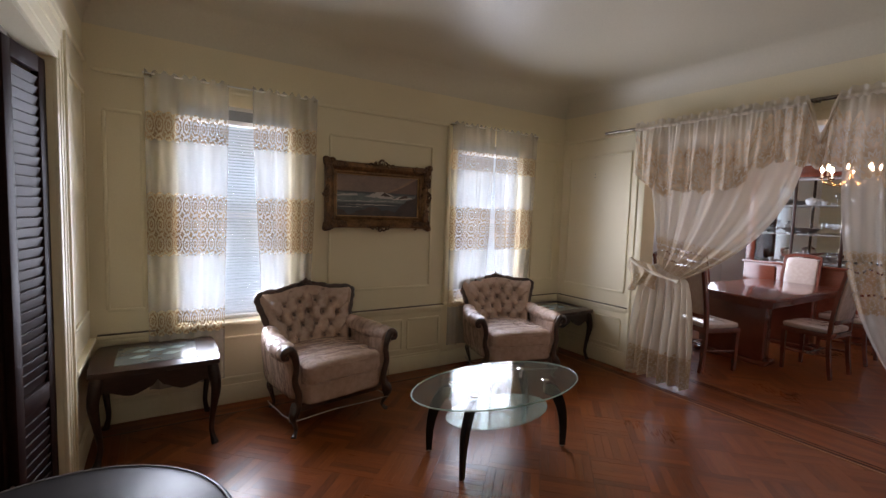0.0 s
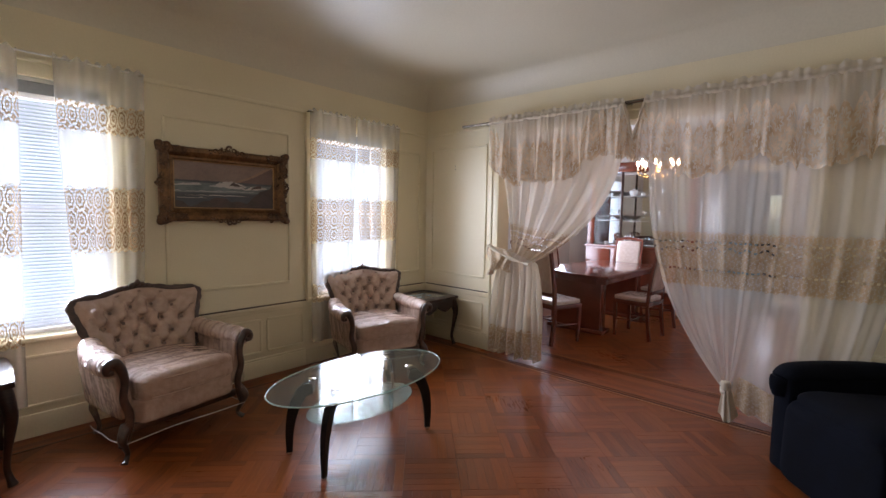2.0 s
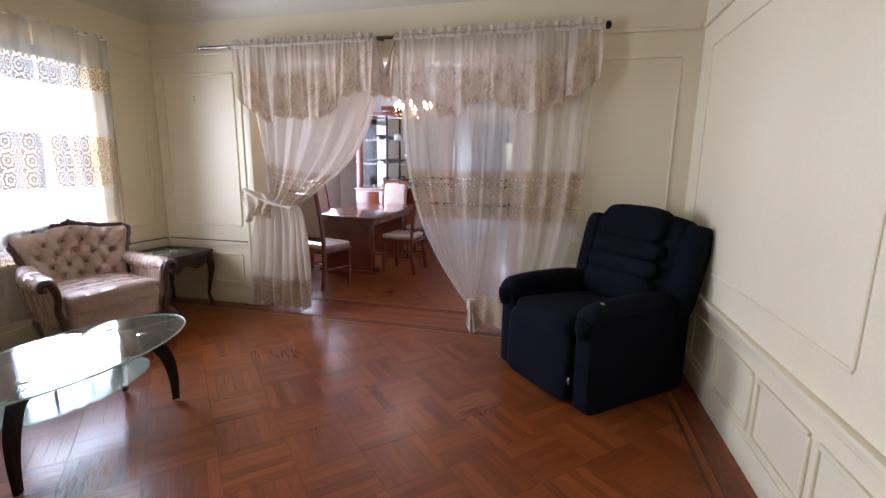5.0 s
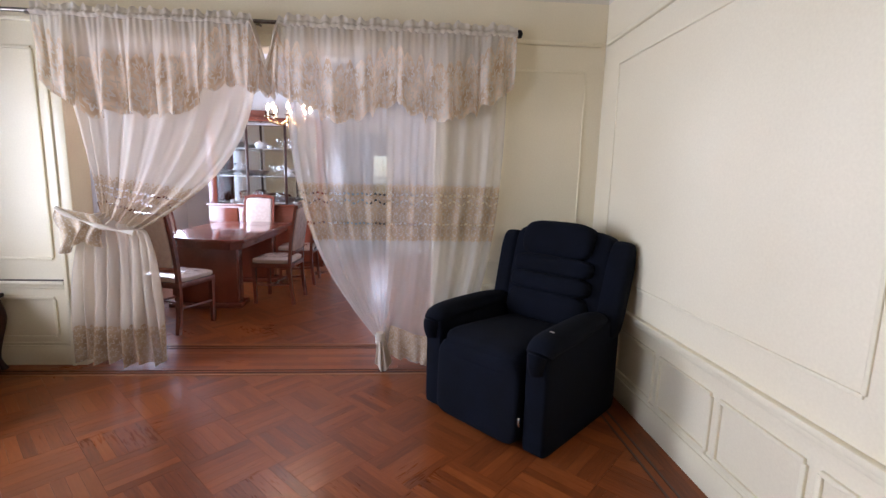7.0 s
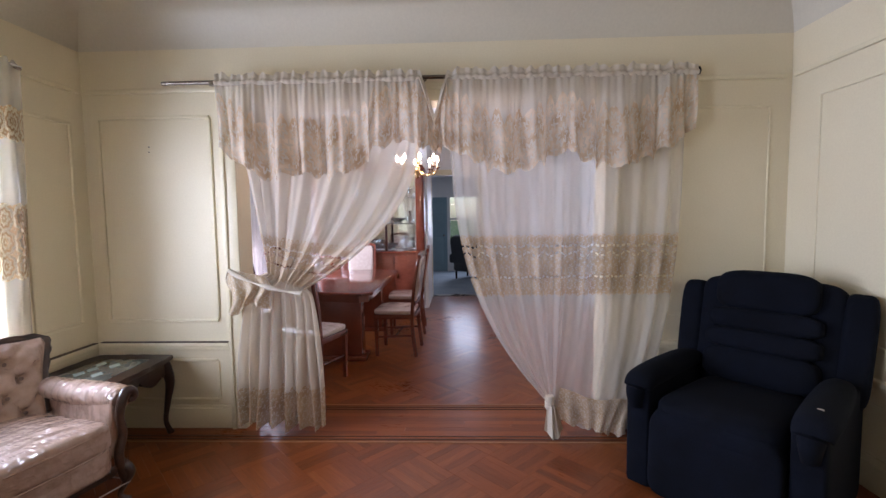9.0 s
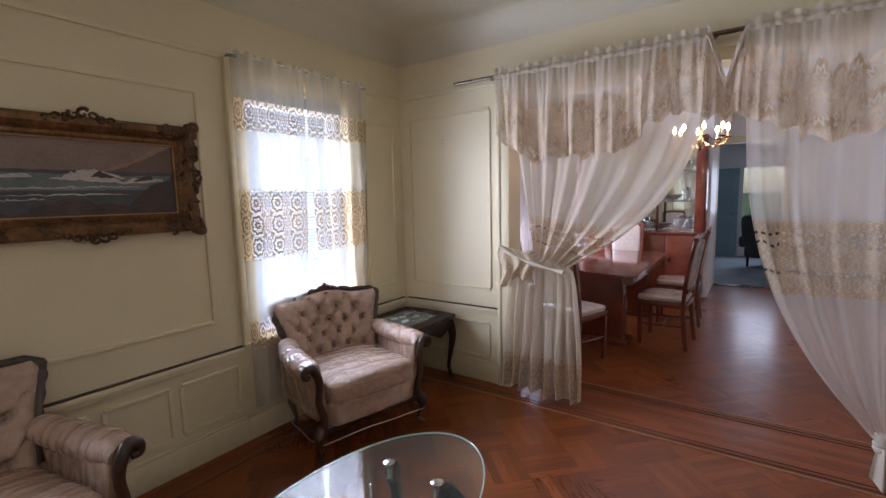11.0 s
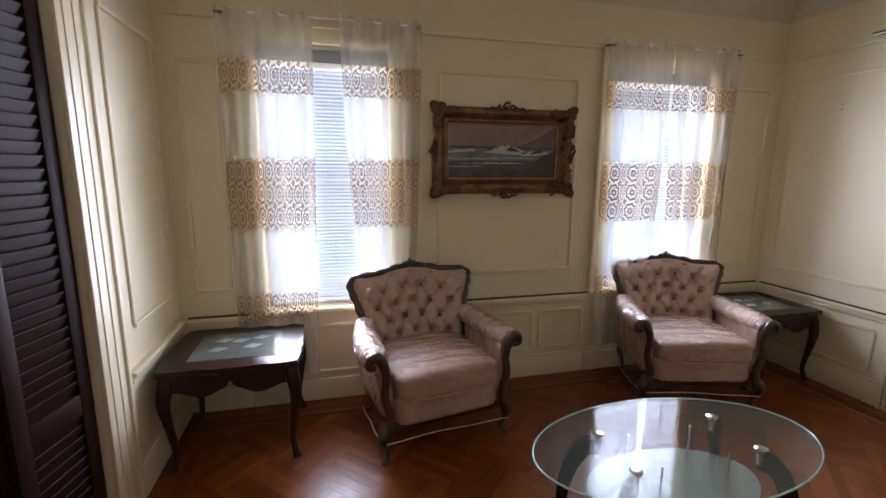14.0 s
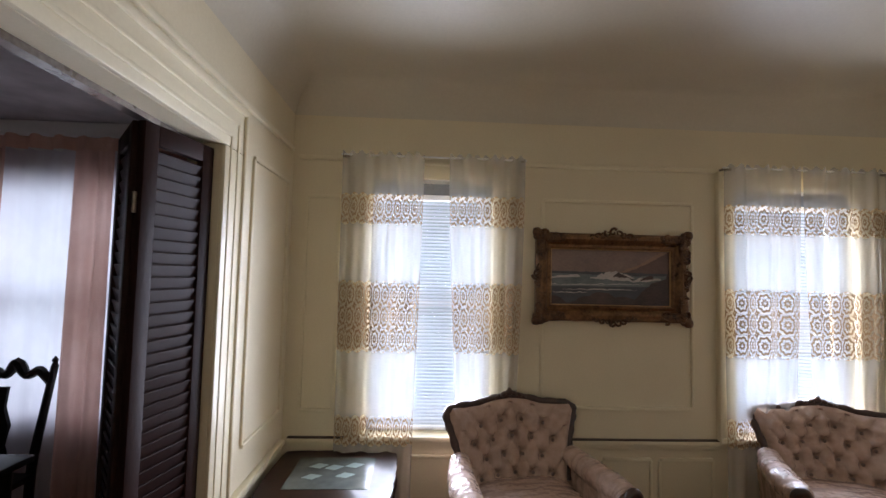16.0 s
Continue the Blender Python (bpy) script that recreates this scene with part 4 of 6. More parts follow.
def armchair(m, label, group):
    root = thing("armchair", m, label, "armchair", group)
    # seat
    part("seat_rail", at(cushion(0.315, 0.34, 0.085, 0.25, 0.22), 0, -0.04, 0.275), ROSE, root, smooth=True)
    cush = cushion(0.30, 0.315, 0.082, 0.36, 0.22, 32, 72)
    for v in cush.verts:
        v.co.z += 0.02 * (1 - (v.co.x / 0.30) ** 2) * (1 if v.co.z > 0 else 0)
        v.co += v.co.normalized() * 0.010 * noise.noise((v.co.x * 9, v.co.y * 7, v.co.z * 16))
    part("seat_cushion", at(cush, 0, -0.09, 0.405), ROSE, root, "rose damask cushion under clear plastic", True)
    for z in (0.352, 0.455):
        pipe = [(-0.285, -0.36, z), (-0.20, -0.398, z - 0.004), (0.0, -0.405, z - 0.007), (0.20, -0.398, z - 0.004), (0.285, -0.36, z)]
        part("piping", sweep(smooth_path(pipe, 24), circle_profile(0.006, 8)), ROSE, root, smooth=True)
    # tufted back
    nx, nz = 56, 40
    buttons = []
    for r in range(4):
        k = 5 if r % 2 == 0 else 4
        for c in range(k):
            u = (c - (k - 1) / 2) * 0.36
            buttons.append((u, 0.22 + 0.185 * r))
    bm = bmesh.new()
    front, rear = [], []
    for j in range(nz + 1):
        rowf, rowr = [], []
        for i in range(nx + 1):
            u, w = -1 + 2 * i / nx, j / nz
            edge = min(1, 6 * min(1 - abs(u), w + 0.05, 1.02 - w))
            d = 0.055 * edge ** 0.5
            near = min(((u - bu) / 0.30) ** 2 + ((w - bw) / 0.16) ** 2 for bu, bw in buttons)
            d -= 0.040 * math.exp(-near * 9)
            for bu, bw in buttons:
                du, dw = (u - bu) / 0.18, (w - bw) / 0.0925
                if abs(du) < 1.02 and abs(dw) < 2.02 and dw >= 0:
                    d -= 0.015 * math.exp(-((abs(du) - dw / 2) * 5) ** 2) * (1 if dw < 2 else 0)
            rowf.append(bm.verts.new(back_point(u, w, d)))
            rowr.append(bm.verts.new(back_point(u, w, -0.045)))
        front.append(rowf)
        rear.append(rowr)
    for j in range(nz):
        for i in range(nx):
            bm.faces.new((front[j][i], front[j][i + 1], front[j + 1][i + 1], front[j + 1][i]))
            bm.faces.new((rear[j][i], rear[j + 1][i], rear[j + 1][i + 1], rear[j][i + 1]))
    for i in range(nx):
        bm.faces.new((front[0][i], rear[0][i], rear[0][i + 1], front[0][i + 1]))
        bm.faces.new((front[nz][i], front[nz][i + 1], rear[nz][i + 1], rear[nz][i]))
    for j in range(nz):
        bm.faces.new((front[j][0], front[j + 1][0], rear[j + 1][0], rear[j][0]))
        bm.faces.new((front[j][nx], rear[j][nx], rear[j + 1][nx], front[j + 1][nx]))
    back = part("backrest", bm, ROSE, root, "deep-buttoned rose damask backrest under plastic", True)
    for bu, bw in buttons:
        p = back_point(bu, bw, 0.028)
        part("button", at(lathe([(0, -0.004), (0.009, -0.002), (0.011, 0.002), (0.006, 0.006), (0, 0.007)], 10), *p, 80, 0, 0), BUTTON, back, smooth=True)
    # carved frame round the back
    outline = [back_point(-1, w, -0.0) for w in (0.15, 0.4, 0.6, 0.8, 0.95)] + [back_point(u, 1, 0) for u in (-0.97, -0.8, -0.55, -0.3, -0.1, 0.1, 0.3, 0.55, 0.8, 0.97)] + [back_point(1, w, 0) for w in (0.95, 0.8, 0.6, 0.4, 0.15)]
    path = smooth_path([(*p, 1.0) for p in outline], 70)
    path = [(p[0] * 1.03, p[1] + 0.008, p[2] + 0.006, 1.0 + 0.16 * math.sin(i * 1.7)) for i, p in enumerate(path)]
    part("back_frame", sweep(path, circle_profile(0.024, 10, 0.8), up=(0, 1, 0.2)), CARVED, root, "carved walnut frame", True)
    crest = []
    top = back_point(0, 1, 0)
    for dx, dz, r in ((0, 0.03, 0.026), (-0.035, 0.022, 0.02), (0.035, 0.022, 0.02), (-0.068, 0.012, 0.016), (0.068, 0.012, 0.016), (-0.098, 0.0, 0.014), (0.098, 0.0, 0.014), (0, 0.05, 0.013)):
        crest.append(at(cushion(r, 0.013, r * 0.75, 0.9, 0.9, 8, 12), dx, top.y - 0.006, top.z + dz, 0, 30 * (1 if dx > 0 else -1 if dx < 0 else 0), 0))
    part("crest", merge(*crest), CARVED, root, "carved shell crest", True)
    # arms
    for s in (-1, 1):
        arm = smooth_path([(s * 0.335, 0.20, 0.60, 0.85), (s * 0.365, 0.05, 0.575, 1.0), (s * 0.385, -0.12, 0.565, 1.08), (s * 0.392, -0.27, 0.565, 1.0), (s * 0.390, -0.325, 0.555, 0.8)], 52)
        path = [(p[0], p[1], p[2], p[3] * (1.02 + 0.05 * abs(math.sin(i * 0.8)))) for i, p in enumerate(arm)]
        part("arm_pad", sweep(path, circle_profile(0.068, 18, 0.92)), ROSE, root, smooth=True)
        side = cushion(0.04, 0.29, 0.165, 0.25, 0.3, 14, 28)
        part("arm_side", at(side, s * 0.345, -0.04, 0.40, 0, s * 6, 0), ROSE, root, smooth=True)
        scroll = [(s * 0.375, -0.345, 0.10, 0.9), (s * 0.345, -0.352, 0.18, 0.95), (s * 0.335, -0.352, 0.28, 1.0), (s * 0.362, -0.352, 0.38, 0.95), (s * 0.352, -0.352, 0.47, 0.9), (s * 0.362, -0.352, 0.54, 1.05), (s * 0.395, -0.352, 0.60, 1.15), (s * 0.432, -0.35, 0.585, 1.0), (s * 0.435, -0.35, 0.55, 0.8), (s * 0.405, -0.35, 0.545, 0.6)]
        part("arm_front", sweep(smooth_path(scroll, 44), circle_profile(0.024, 10, 0.9), up=(0, 1, 0)), CARVED, root, "carved walnut arm scroll", True)
        part("leg", at(cabriole(0.22, 0.024, s * 0.8, -0.8), s * 0.345, -0.33, 0), CARVED, root, smooth=True)
        part("leg", at(cabriole(0.24, 0.022, s * 0.4, 0.8), s * 0.29, 0.24, 0), CARVED, root, smooth=True)
    part("apron", at(box_bm(-0.32, 0.32, -0.015, 0.015, -0.02, 0.03, 0.01), 0, -0.345, 0.19), CARVED, root, smooth=True)

    # loose plastic skirt with a folded hem
    def skirt(s, t):
        a = s * 3.0
        if a < 1:
            x, y = -0.375, 0.12 - 0.49 * a
        elif a < 2:
            x, y = -0.375 + 0.75 * (a - 1), -0.37
        else:
            x, y = 0.375, -0.37 + 0.49 * (a - 2)
        k = 0.008 * math.sin(s * 37) * (0.3 + t)
        return (x * (1 + k), y * (1 + k), 0.33 - (0.215 + 0.012 * math.sin(s * 11)) * t), (s, t)

    film = sheet("plastic_skirt", PLASTIC, 60, 8, skirt, root, "clear plastic cover hanging loose")
    hem = [(*skirt(i / 60, 1.0)[0], 1.0) for i in range(61)]
    part("plastic_hem", sweep(hem, circle_profile(0.0035, 6)), HEM, film)
    return root


HEM = surf("folded_plastic_hem", (0.42, 0.38, 0.36), (0.55, 0.5, 0.47), 0.25, 6, 40, 0.0, coat=0.5)
chair_a = armchair(pose(0.53, 2.885, 0, 0, 0, 10) @ Matrix.Diagonal((1.02, 0.92, 1.015, 1)), "tufted rose damask armchair with carved walnut frame under plastic", "tufted armchairs")
copy_thing(chair_a, pose(2.385, 2.90, 0, 0, 0, -15)).scale = (1.02, 0.93, 0.985)


# ---- end tables ----
INLAY = surf("etched_glass_inlay", (0.08, 0.095, 0.09), (0.17, 0.195, 0.18), 0.2, 5, 14, 0.0, coat=0.25)


def wavy_rect(hx, hy, amp, n=14):
    """A rectangle outline with gently scalloped sides."""
    pts = []
    for i in range(n):
        f = i / n
        pts.append((-hx + 2 * hx * f, -hy - amp * math.sin(math.pi * f) * abs(math.sin(3 * math.pi * f))))
    for i in range(n):
        f = i / n
        pts.append((hx + amp * math.sin(math.pi * f) * abs(math.sin(3 * math.pi * f)), -hy + 2 * hy * f))
    for i in range(n):
        f = i / n
        pts.append((hx - 2 * hx * f, hy + amp * math.sin(math.pi * f) * abs(math.sin(3 * math.pi * f))))
    for i in range(n):
        f = i / n
        pts.append((-hx - amp * math.sin(math.pi * f) * abs(math.sin(3 * math.pi * f)), hy - 2 * hy * f))
    return pts


def end_table(m, hx, hy, height, label):
    root = thing("end_table", m, label, "end table", "carved end tables")
    top = part("tabletop", prism(wavy_rect(hx, hy, 0.018), height - 0.032, height, 0.009, 3), DARKWOOD, root, smooth=True)
    ix, iy = hx * 0.66, hy * 0.66
    part("inlay", box_bm(-ix, ix, -iy, iy, height - 0.004, height + 0.003, 0.002), INLAY, top, "glass inlay panel with a diamond pattern")
    for sx, sy in ((-0.45, -0.3), (0.35, -0.2), (0.0, 0.3), (0.5, 0.45), (-0.4, 0.4)):
        dm = prism([(-0.055, 0), (0, -0.035), (0.055, 0), (0, 0.035)], height + 0.0035, height + 0.0045)
        part("diamond", at(dm, sx * ix, sy * iy, 0, 0, 0, 15), FROST, top)
    # scalloped apron on four sides
    for side, (length, px, py, rz) in enumerate(((hx, 0, -hy + 0.03, 0), (hx, 0, hy - 0.03, 180), (hy, hx - 0.03, 0, 90), (hy, -hx + 0.03, 0, -90))):
        n, half = 24, length - 0.03
        out = [(half, 0.0), (-half, 0.0)] + [(-half + 2 * half * i / n, -0.095 + 0.03 * math.cos(4 * math.pi * i / n) * math.sin(math.pi * i / n) - 0.02 * math.sin(math.pi * i / n) + 0.03 * (abs(2 * i / n - 1) < 0.08)) for i in range(n + 1)]
        bm = prism([(x, z) for x, z in out], -0.01, 0.01)
        part("apron", moved(bm, pose(px, py, height - 0.03, 0, 0, rz) @ pose(0, 0, 0, 90)), DARKWOOD, root, smooth=False)
    for sx in (-1, 1):
        for sy in (-1, 1):
            part("leg", at(cabriole(height - 0.03, 0.029, sx * 0.55, sy * 0.55, 24), sx * (hx - 0.045), sy * (hy - 0.045), 0), DARKWOOD, root, smooth=True)
    return root


end_table(pose(-0.545, 2.955, 0), 0.335, 0.295, 0.565, "dark carved wooden end table with cabriole legs and glass inlay top")
end_table(pose(3.13, 2.985, 0), 0.315, 0.27, 0.555, "dark carved wooden end table in the corner beside the armchair")


# ---- glass coffee table ----
def coffee_table(m):
    root = thing("coffee_table", m, "oval glass coffee table with dark curved wooden legs", "coffee table")

    def oval(a, b, n=64):
        return [(a * math.cos(2 * math.pi * i / n), b * math.sin(2 * math.pi * i / n)) for i in range(n)]

    top = part("glass_top", prism(oval(0.635, 0.365), 0.410, 0.421, 0.003, 2), COFFEEGLASS, root, "clear oval glass top", True)
    part("glass_edge", sweep([(x, y, 0.4155) for x, y in oval(0.636, 0.366)], circle_profile(0.0042, 8), closed=True), EDGE, top, "green polished glass edge", True)
    part("glass_shelf", prism(oval(0.39, 0.235), 0.240, 0.249, 0.003, 2), FROSTED, root, "frosted oval glass shelf", True)
    for sx in (-1, 1):
        for sy in (-1, 1):
            hub = (sx * 0.295, sy * 0.13)
            foot = (sx * 0.415, sy * 0.20)
            pts = smooth_path([(hub[0], hub[1], 0.372, 1.0), (hub[0] + 0.4 * (foot[0] - hub[0]), hub[1] + 0.4 * (foot[1] - hub[1]), 0.36, 1.15), (hub[0] + 0.8 * (foot[0] - hub[0]), hub[1] + 0.8 * (foot[1] - hub[1]), 0.27, 1.1), (hub[0] + 0.98 * (foot[0] - hub[0]), hub[1] + 0.98 * (foot[1] - hub[1]), 0.15, 0.85), (foot[0], foot[1], 0.014, 0.62)], 22)
            d = Vector((foot[0] - hub[0], foot[1] - hub[1], 0)).normalized()
            leg = part("leg", sweep(pts, [(-0.016, -0.03), (0.016, -0.03), (0.016, 0.03), (-0.016, 0.03)], up=(d.x, d.y, 0.35)), BLACKWOOD, root, "dark curved wooden leg", True)
            part("foot_cap", at(lathe([(0.014, 0), (0.016, 0.006), (0.013, 0.016)], 12), foot[0], foot[1], 0), CHROME, leg, "small chrome foot", True)
            part("mount", at(lathe([(0.016, 0.365), (0.016, 0.409)], 14), hub[0], hub[1], 0), CHROME, leg, "chrome mounting post", True)
            part("disc", at(lathe([(0.026, 0.4215), (0.026, 0.426), (0.02, 0.4285), (0, 0.429)], 20), hub[0], hub[1], 0), CHROME, top, "chrome disc", True)
    for x, y in ((0.16, 0.11), (-0.16, -0.11), (0.16, -0.11), (-0.16, 0.11)):
        part("spacer", at(lathe([(0.006, 0.249), (0.006, 0.41)], 10), x, y, 0), CHROME, root, "thin chrome spacer", True)
    return root


EDGE = surf("polished_glass_edge", (0.32, 0.48, 0.43), (0.42, 0.58, 0.53), 0.1, 6, 20, 0.0, coat=0.8)
coffee_table(pose(1.337, 1.735, 0) @ Matrix.Diagonal((0.985, 0.94, 1.08, 1)))


# ---- navy recliner ----
def recliner(m):
    root = thing("recliner", m, "navy blue velvet recliner chair in the room's corner", "recliner")
    part("base", at(cushion(0.36, 0.36, 0.20, 0.2, 0.2, 16, 36), 0, 0.02, 0.235), NAVY, root, smooth=True)
    part("footrest", at(cushion(0.295, 0.075, 0.225, 0.25, 0.22, 18, 36), 0, -0.40, 0.245, -2), NAVY, root, "closed padded footrest", True)
    part("front_roll", at(cushion(0.284, 0.115, 0.095, 0.8, 0.25, 18, 32), 0, -0.355, 0.425), NAVY, root, smooth=True)
    part("seat", at(cushion(0.285, 0.36, 0.095, 0.5, 0.28, 18, 36), 0, -0.10, 0.445, -3), NAVY, root, smooth=True)
    back = part("backrest", at(cushion(0.36, 0.10, 0.345, 0.25, 0.3, 20, 36), 0, 0.37, 0.76, -14), NAVY, root, "channelled velvet backrest", True)
    for k, (z, y, h, w) in enumerate(((0.605, 0.225, 0.105, 0.285), (0.75, 0.262, 0.066, 0.285), (0.865, 0.29, 0.066, 0.28), (1.03, 0.345, 0.125, 0.255))):
        part("cushion_roll", at(cushion(w, 0.085, h, 0.55, 0.42, 18, 36), 0, y, z, -14), NAVY, back, smooth=True)
    for s in (-1, 1):
        part("wing", at(cushion(0.075, 0.095, 0.30, 0.4, 0.5, 18, 28), s * 0.395, 0.37, 0.765, -13, s * 4, s * 10), NAVY, root, smooth=True)
        arm = smooth_path([(s * 0.355, 0.26, 0.585, 0.8), (s * 0.365, 0.10, 0.605, 0.95), (s * 0.375, -0.15, 0.60, 1.05), (s * 0.378, -0.34, 0.59, 1.02), (s * 0.378, -0.40, 0.57, 0.95), (s * 0.378, -0.425, 0.525, 0.8), (s * 0.378, -0.42, 0.46, 0.6)], 34)
        part("armrest", sweep(arm, circle_profile(0.082, 20, 0.72)), NAVY, root, "padded armrest", True)
        part("side_panel", at(cushion(0.068, 0.41, 0.30, 0.10, 0.16, 20, 40), s * 0.37, -0.02, 0.30), NAVY, root, smooth=True)
    part("lever", at(cushion(0.008, 0.012, 0.025, 0.8, 0.8, 8, 10), 0.30, -0.445, 0.17), CHROME, root, "pale release tab")
    part("tag", at(box_bm(-0.012, 0.012, -0.004, 0.004, -0.002, 0.002), 0.385, -0.32, 0.652), TIE, root, "small white tag")
    return root


recliner(pose(2.835, -0.868, 0, 0, 0, -138.6) @ Matrix.Diagonal((1.0, 1.04, 1.0, 1)))


# ---- round side table ----
def round_table(m, r, h, label):
    root = thing("round_table", m, label, "side table")
    part("tabletop", lathe([(0, h - 0.03), (r - 0.02, h - 0.03), (r, h - 0.022), (r, h - 0.006), (r - 0.008, h), (0, h)], 72), BLACKWOOD, root, smooth=True)
    part("rim", sweep([((r - 0.012) * math.cos(2 * math.pi * i / 72), (r - 0.012) * math.sin(2 * math.pi * i / 72), h - 0.001) for i in range(72)], circle_profile(0.004, 6), closed=True), EDGEWOOD, root, "pale worn rim")
    part("column", lathe([(0.05, h - 0.03), (0.032, h - 0.1), (0.055, h * 0.5), (0.03, h * 0.3), (0.045, 0.12), (0.02, 0.1)], 20), BLACKWOOD, root, smooth=True)
    for k in range(3):
        a = 2 * math.pi * k / 3
        leg = smooth_path([(0.02 * math.cos(a), 0.02 * math.sin(a), 0.16, 1), (0.15 * math.cos(a), 0.15 * math.sin(a), 0.15, 0.9), (0.25 * math.cos(a), 0.25 * math.sin(a), 0.04, 0.8), (0.29 * math.cos(a), 0.29 * math.sin(a), 0.018, 0.8)], 14)
        part("leg", sweep(leg, circle_profile(0.02, 8)), BLACKWOOD, root, smooth=True)
    return root


EDGEWOOD = surf("worn_edge", (0.10, 0.085, 0.08), (0.18, 0.16, 0.15), 0.4)
round_table(pose(-0.775, 0.838, 0), 0.427, 0.70, "dark round wooden side table by the folding door")


# ---- painting ----
GILT = surf("antique_gilt", (0.06, 0.028, 0.014), (0.30, 0.155, 0.066), 0.3, 12, 60, 0.5, metal=0.55)
GILTDARK = surf("dark_carved_gilt", (0.022, 0.011, 0.007), (0.20, 0.10, 0.045), 0.33, 22, 70, 0.6, metal=0.5)


def oil(name, dark, light, sc=(1, 1, 5)):
    return surf(name, dark, light, 0.45, 7, 40, 0.4, stretch=sc, coat=0.15)


OILS = dict(sky=oil("oil_sky", (0.17, 0.112, 0.10), (0.32, 0.22, 0.18), (2, 1, 6)), glow=oil("oil_glow", (0.25, 0.145, 0.10), (0.37, 0.23, 0.165)), sea=oil("oil_sea", (0.07, 0.095, 0.105), (0.22, 0.25, 0.25), (1, 1, 12)), deep=oil("oil_deep", (0.04, 0.046, 0.055), (0.09, 0.095, 0.105), (1, 1, 8)), foam=oil("oil_foam", (0.32, 0.29, 0.28), (0.70, 0.64, 0.60), (1, 1, 6)), rock=oil("oil_rock", (0.03, 0.018, 0.017), (0.10, 0.06, 0.055)), cliff=oil("oil_cliff", (0.11, 0.065, 0.055), (0.19, 0.115, 0.095)))


def painting():
    x0, x1, z0, z1 = 0.628, 1.662, 1.37, 1.975
    cx, cz = (x0 + x1) / 2, (z0 + z1) / 2
    root = thing("painting", pose(cx, NORTH - 0.01, cz), "seascape oil painting in an ornate carved gilt frame", "painting")
    hx, hz = (x1 - x0) / 2, (z1 - z0) / 2
    # moulded frame: stepped profile mitred round the four sides
    prof = [(0.0, 0.0), (0.0, -0.035), (0.016, -0.055), (0.04, -0.058), (0.06, -0.045), (0.075, -0.03), (0.09, -0.034), (0.098, -0.028), (0.104, -0.014), (0.104, 0.0)]
    bm = bmesh.new()
    loops = []
    for inset, y in prof:
        loops.append([bm.verts.new((sx * (hx - 0.02 - inset), y, sz * (hz - 0.02 - inset))) for sx, sz in ((-1, -1), (1, -1), (1, 1), (-1, 1))])
    for a, b in zip(loops, loops[1:]):
        for i in range(4):
            bm.faces.new((a[i], a[(i + 1) % 4], b[(i + 1) % 4], b[i]))
    frame_ob = part("frame", bm, GILT, root, "moulded gilt frame")
    rnd = random.Random(21)

    def scroll(px, pz, size, turn):
        """One carved leaf scroll."""
        pts = []
        for k in range(12):
            a = k * 0.55
            r = size * (1 - k / 14)
            pts.append((px + r * math.cos(a + turn) * 0.9, -0.055 - 0.006 * math.sin(k), pz + r * math.sin(a + turn) * 0.9, 1.25 - 0.07 * k))
        return sweep(pts, circle_profile(size * 0.28, 7), up=(0, 1, 0))

    for sx in (-1, 1):
        for sz in (-1, 1):
            bms = []
            for i in range(24):
                u, v = rnd.random() ** 1.5, rnd.random() ** 1.5
                if rnd.random() < 0.5:
                    px, pz = hx - 0.03 - 0.16 * u, hz - 0.028 - 0.05 * v
                else:
                    px, pz = hx - 0.03 - 0.05 * u, hz - 0.028 - 0.15 * v
                bms.append(scroll(sx * px, sz * pz, 0.015 + 0.017 * rnd.random(), rnd.uniform(0, 6)))
            bms.append(at(cushion(0.115, 0.018, 0.032, 0.8, 0.8, 8, 16), sx * (hx - 0.11), -0.046, sz * (hz - 0.05)))
            bms.append(at(cushion(0.032, 0.018, 0.11, 0.8, 0.8, 8, 16), sx * (hx - 0.05), -0.046, sz * (hz - 0.11)))
            bms.append(at(cushion(0.03, 0.02, 0.03, 0.8, 0.8, 8, 12), sx * (hx - 0.02), -0.05, sz * (hz - 0.02)))
            part("corner_carving", merge(*bms), GILTDARK, frame_ob, "carved leaf corner", True)
    for horiz, s in ((True, 1), (True, -1), (False, 1), (False, -1)):
        bms = []
        for i in range(9):
            u = (i - 4) / 4
            if horiz:
                px, pz = 0.14 * u, s * (hz - 0.025 - 0.02 * abs(u) + 0.016 * (1 - abs(u)))
            else:
                px, pz = s * (hx - 0.025 - 0.012 * abs(u) + 0.008 * (1 - abs(u))), 0.06 * u
            bms.append(scroll(px, pz, 0.019 + 0.010 * (1 - abs(u)), rnd.uniform(0, 6)))
        part("side_carving", merge(*bms), GILTDARK, frame_ob, "carved leaf cluster", True)
    ix, iz = hx - 0.122, hz - 0.122
    part("inner_slip", merge(box_bm(-ix - 0.012, ix + 0.012, -0.022, -0.008, iz - 0.004, iz + 0.012, 0.003), box_bm(-ix - 0.012, ix + 0.012, -0.022, -0.008, -iz - 0.012, -iz + 0.004, 0.003), box_bm(-ix - 0.012, -ix + 0.004, -0.022, -0.008, -iz + 0.004, iz - 0.004, 0.003), box_bm(ix - 0.004, ix + 0.012, -0.022, -0.008, -iz + 0.004, iz - 0.004, 0.003)), SLIP, frame_ob, "thin gold slip")
    canvas = part("canvas", box_bm(-ix, ix, -0.008, 0.0, -iz, iz), OILS["sky"], root, "dusky oil-painted sky")

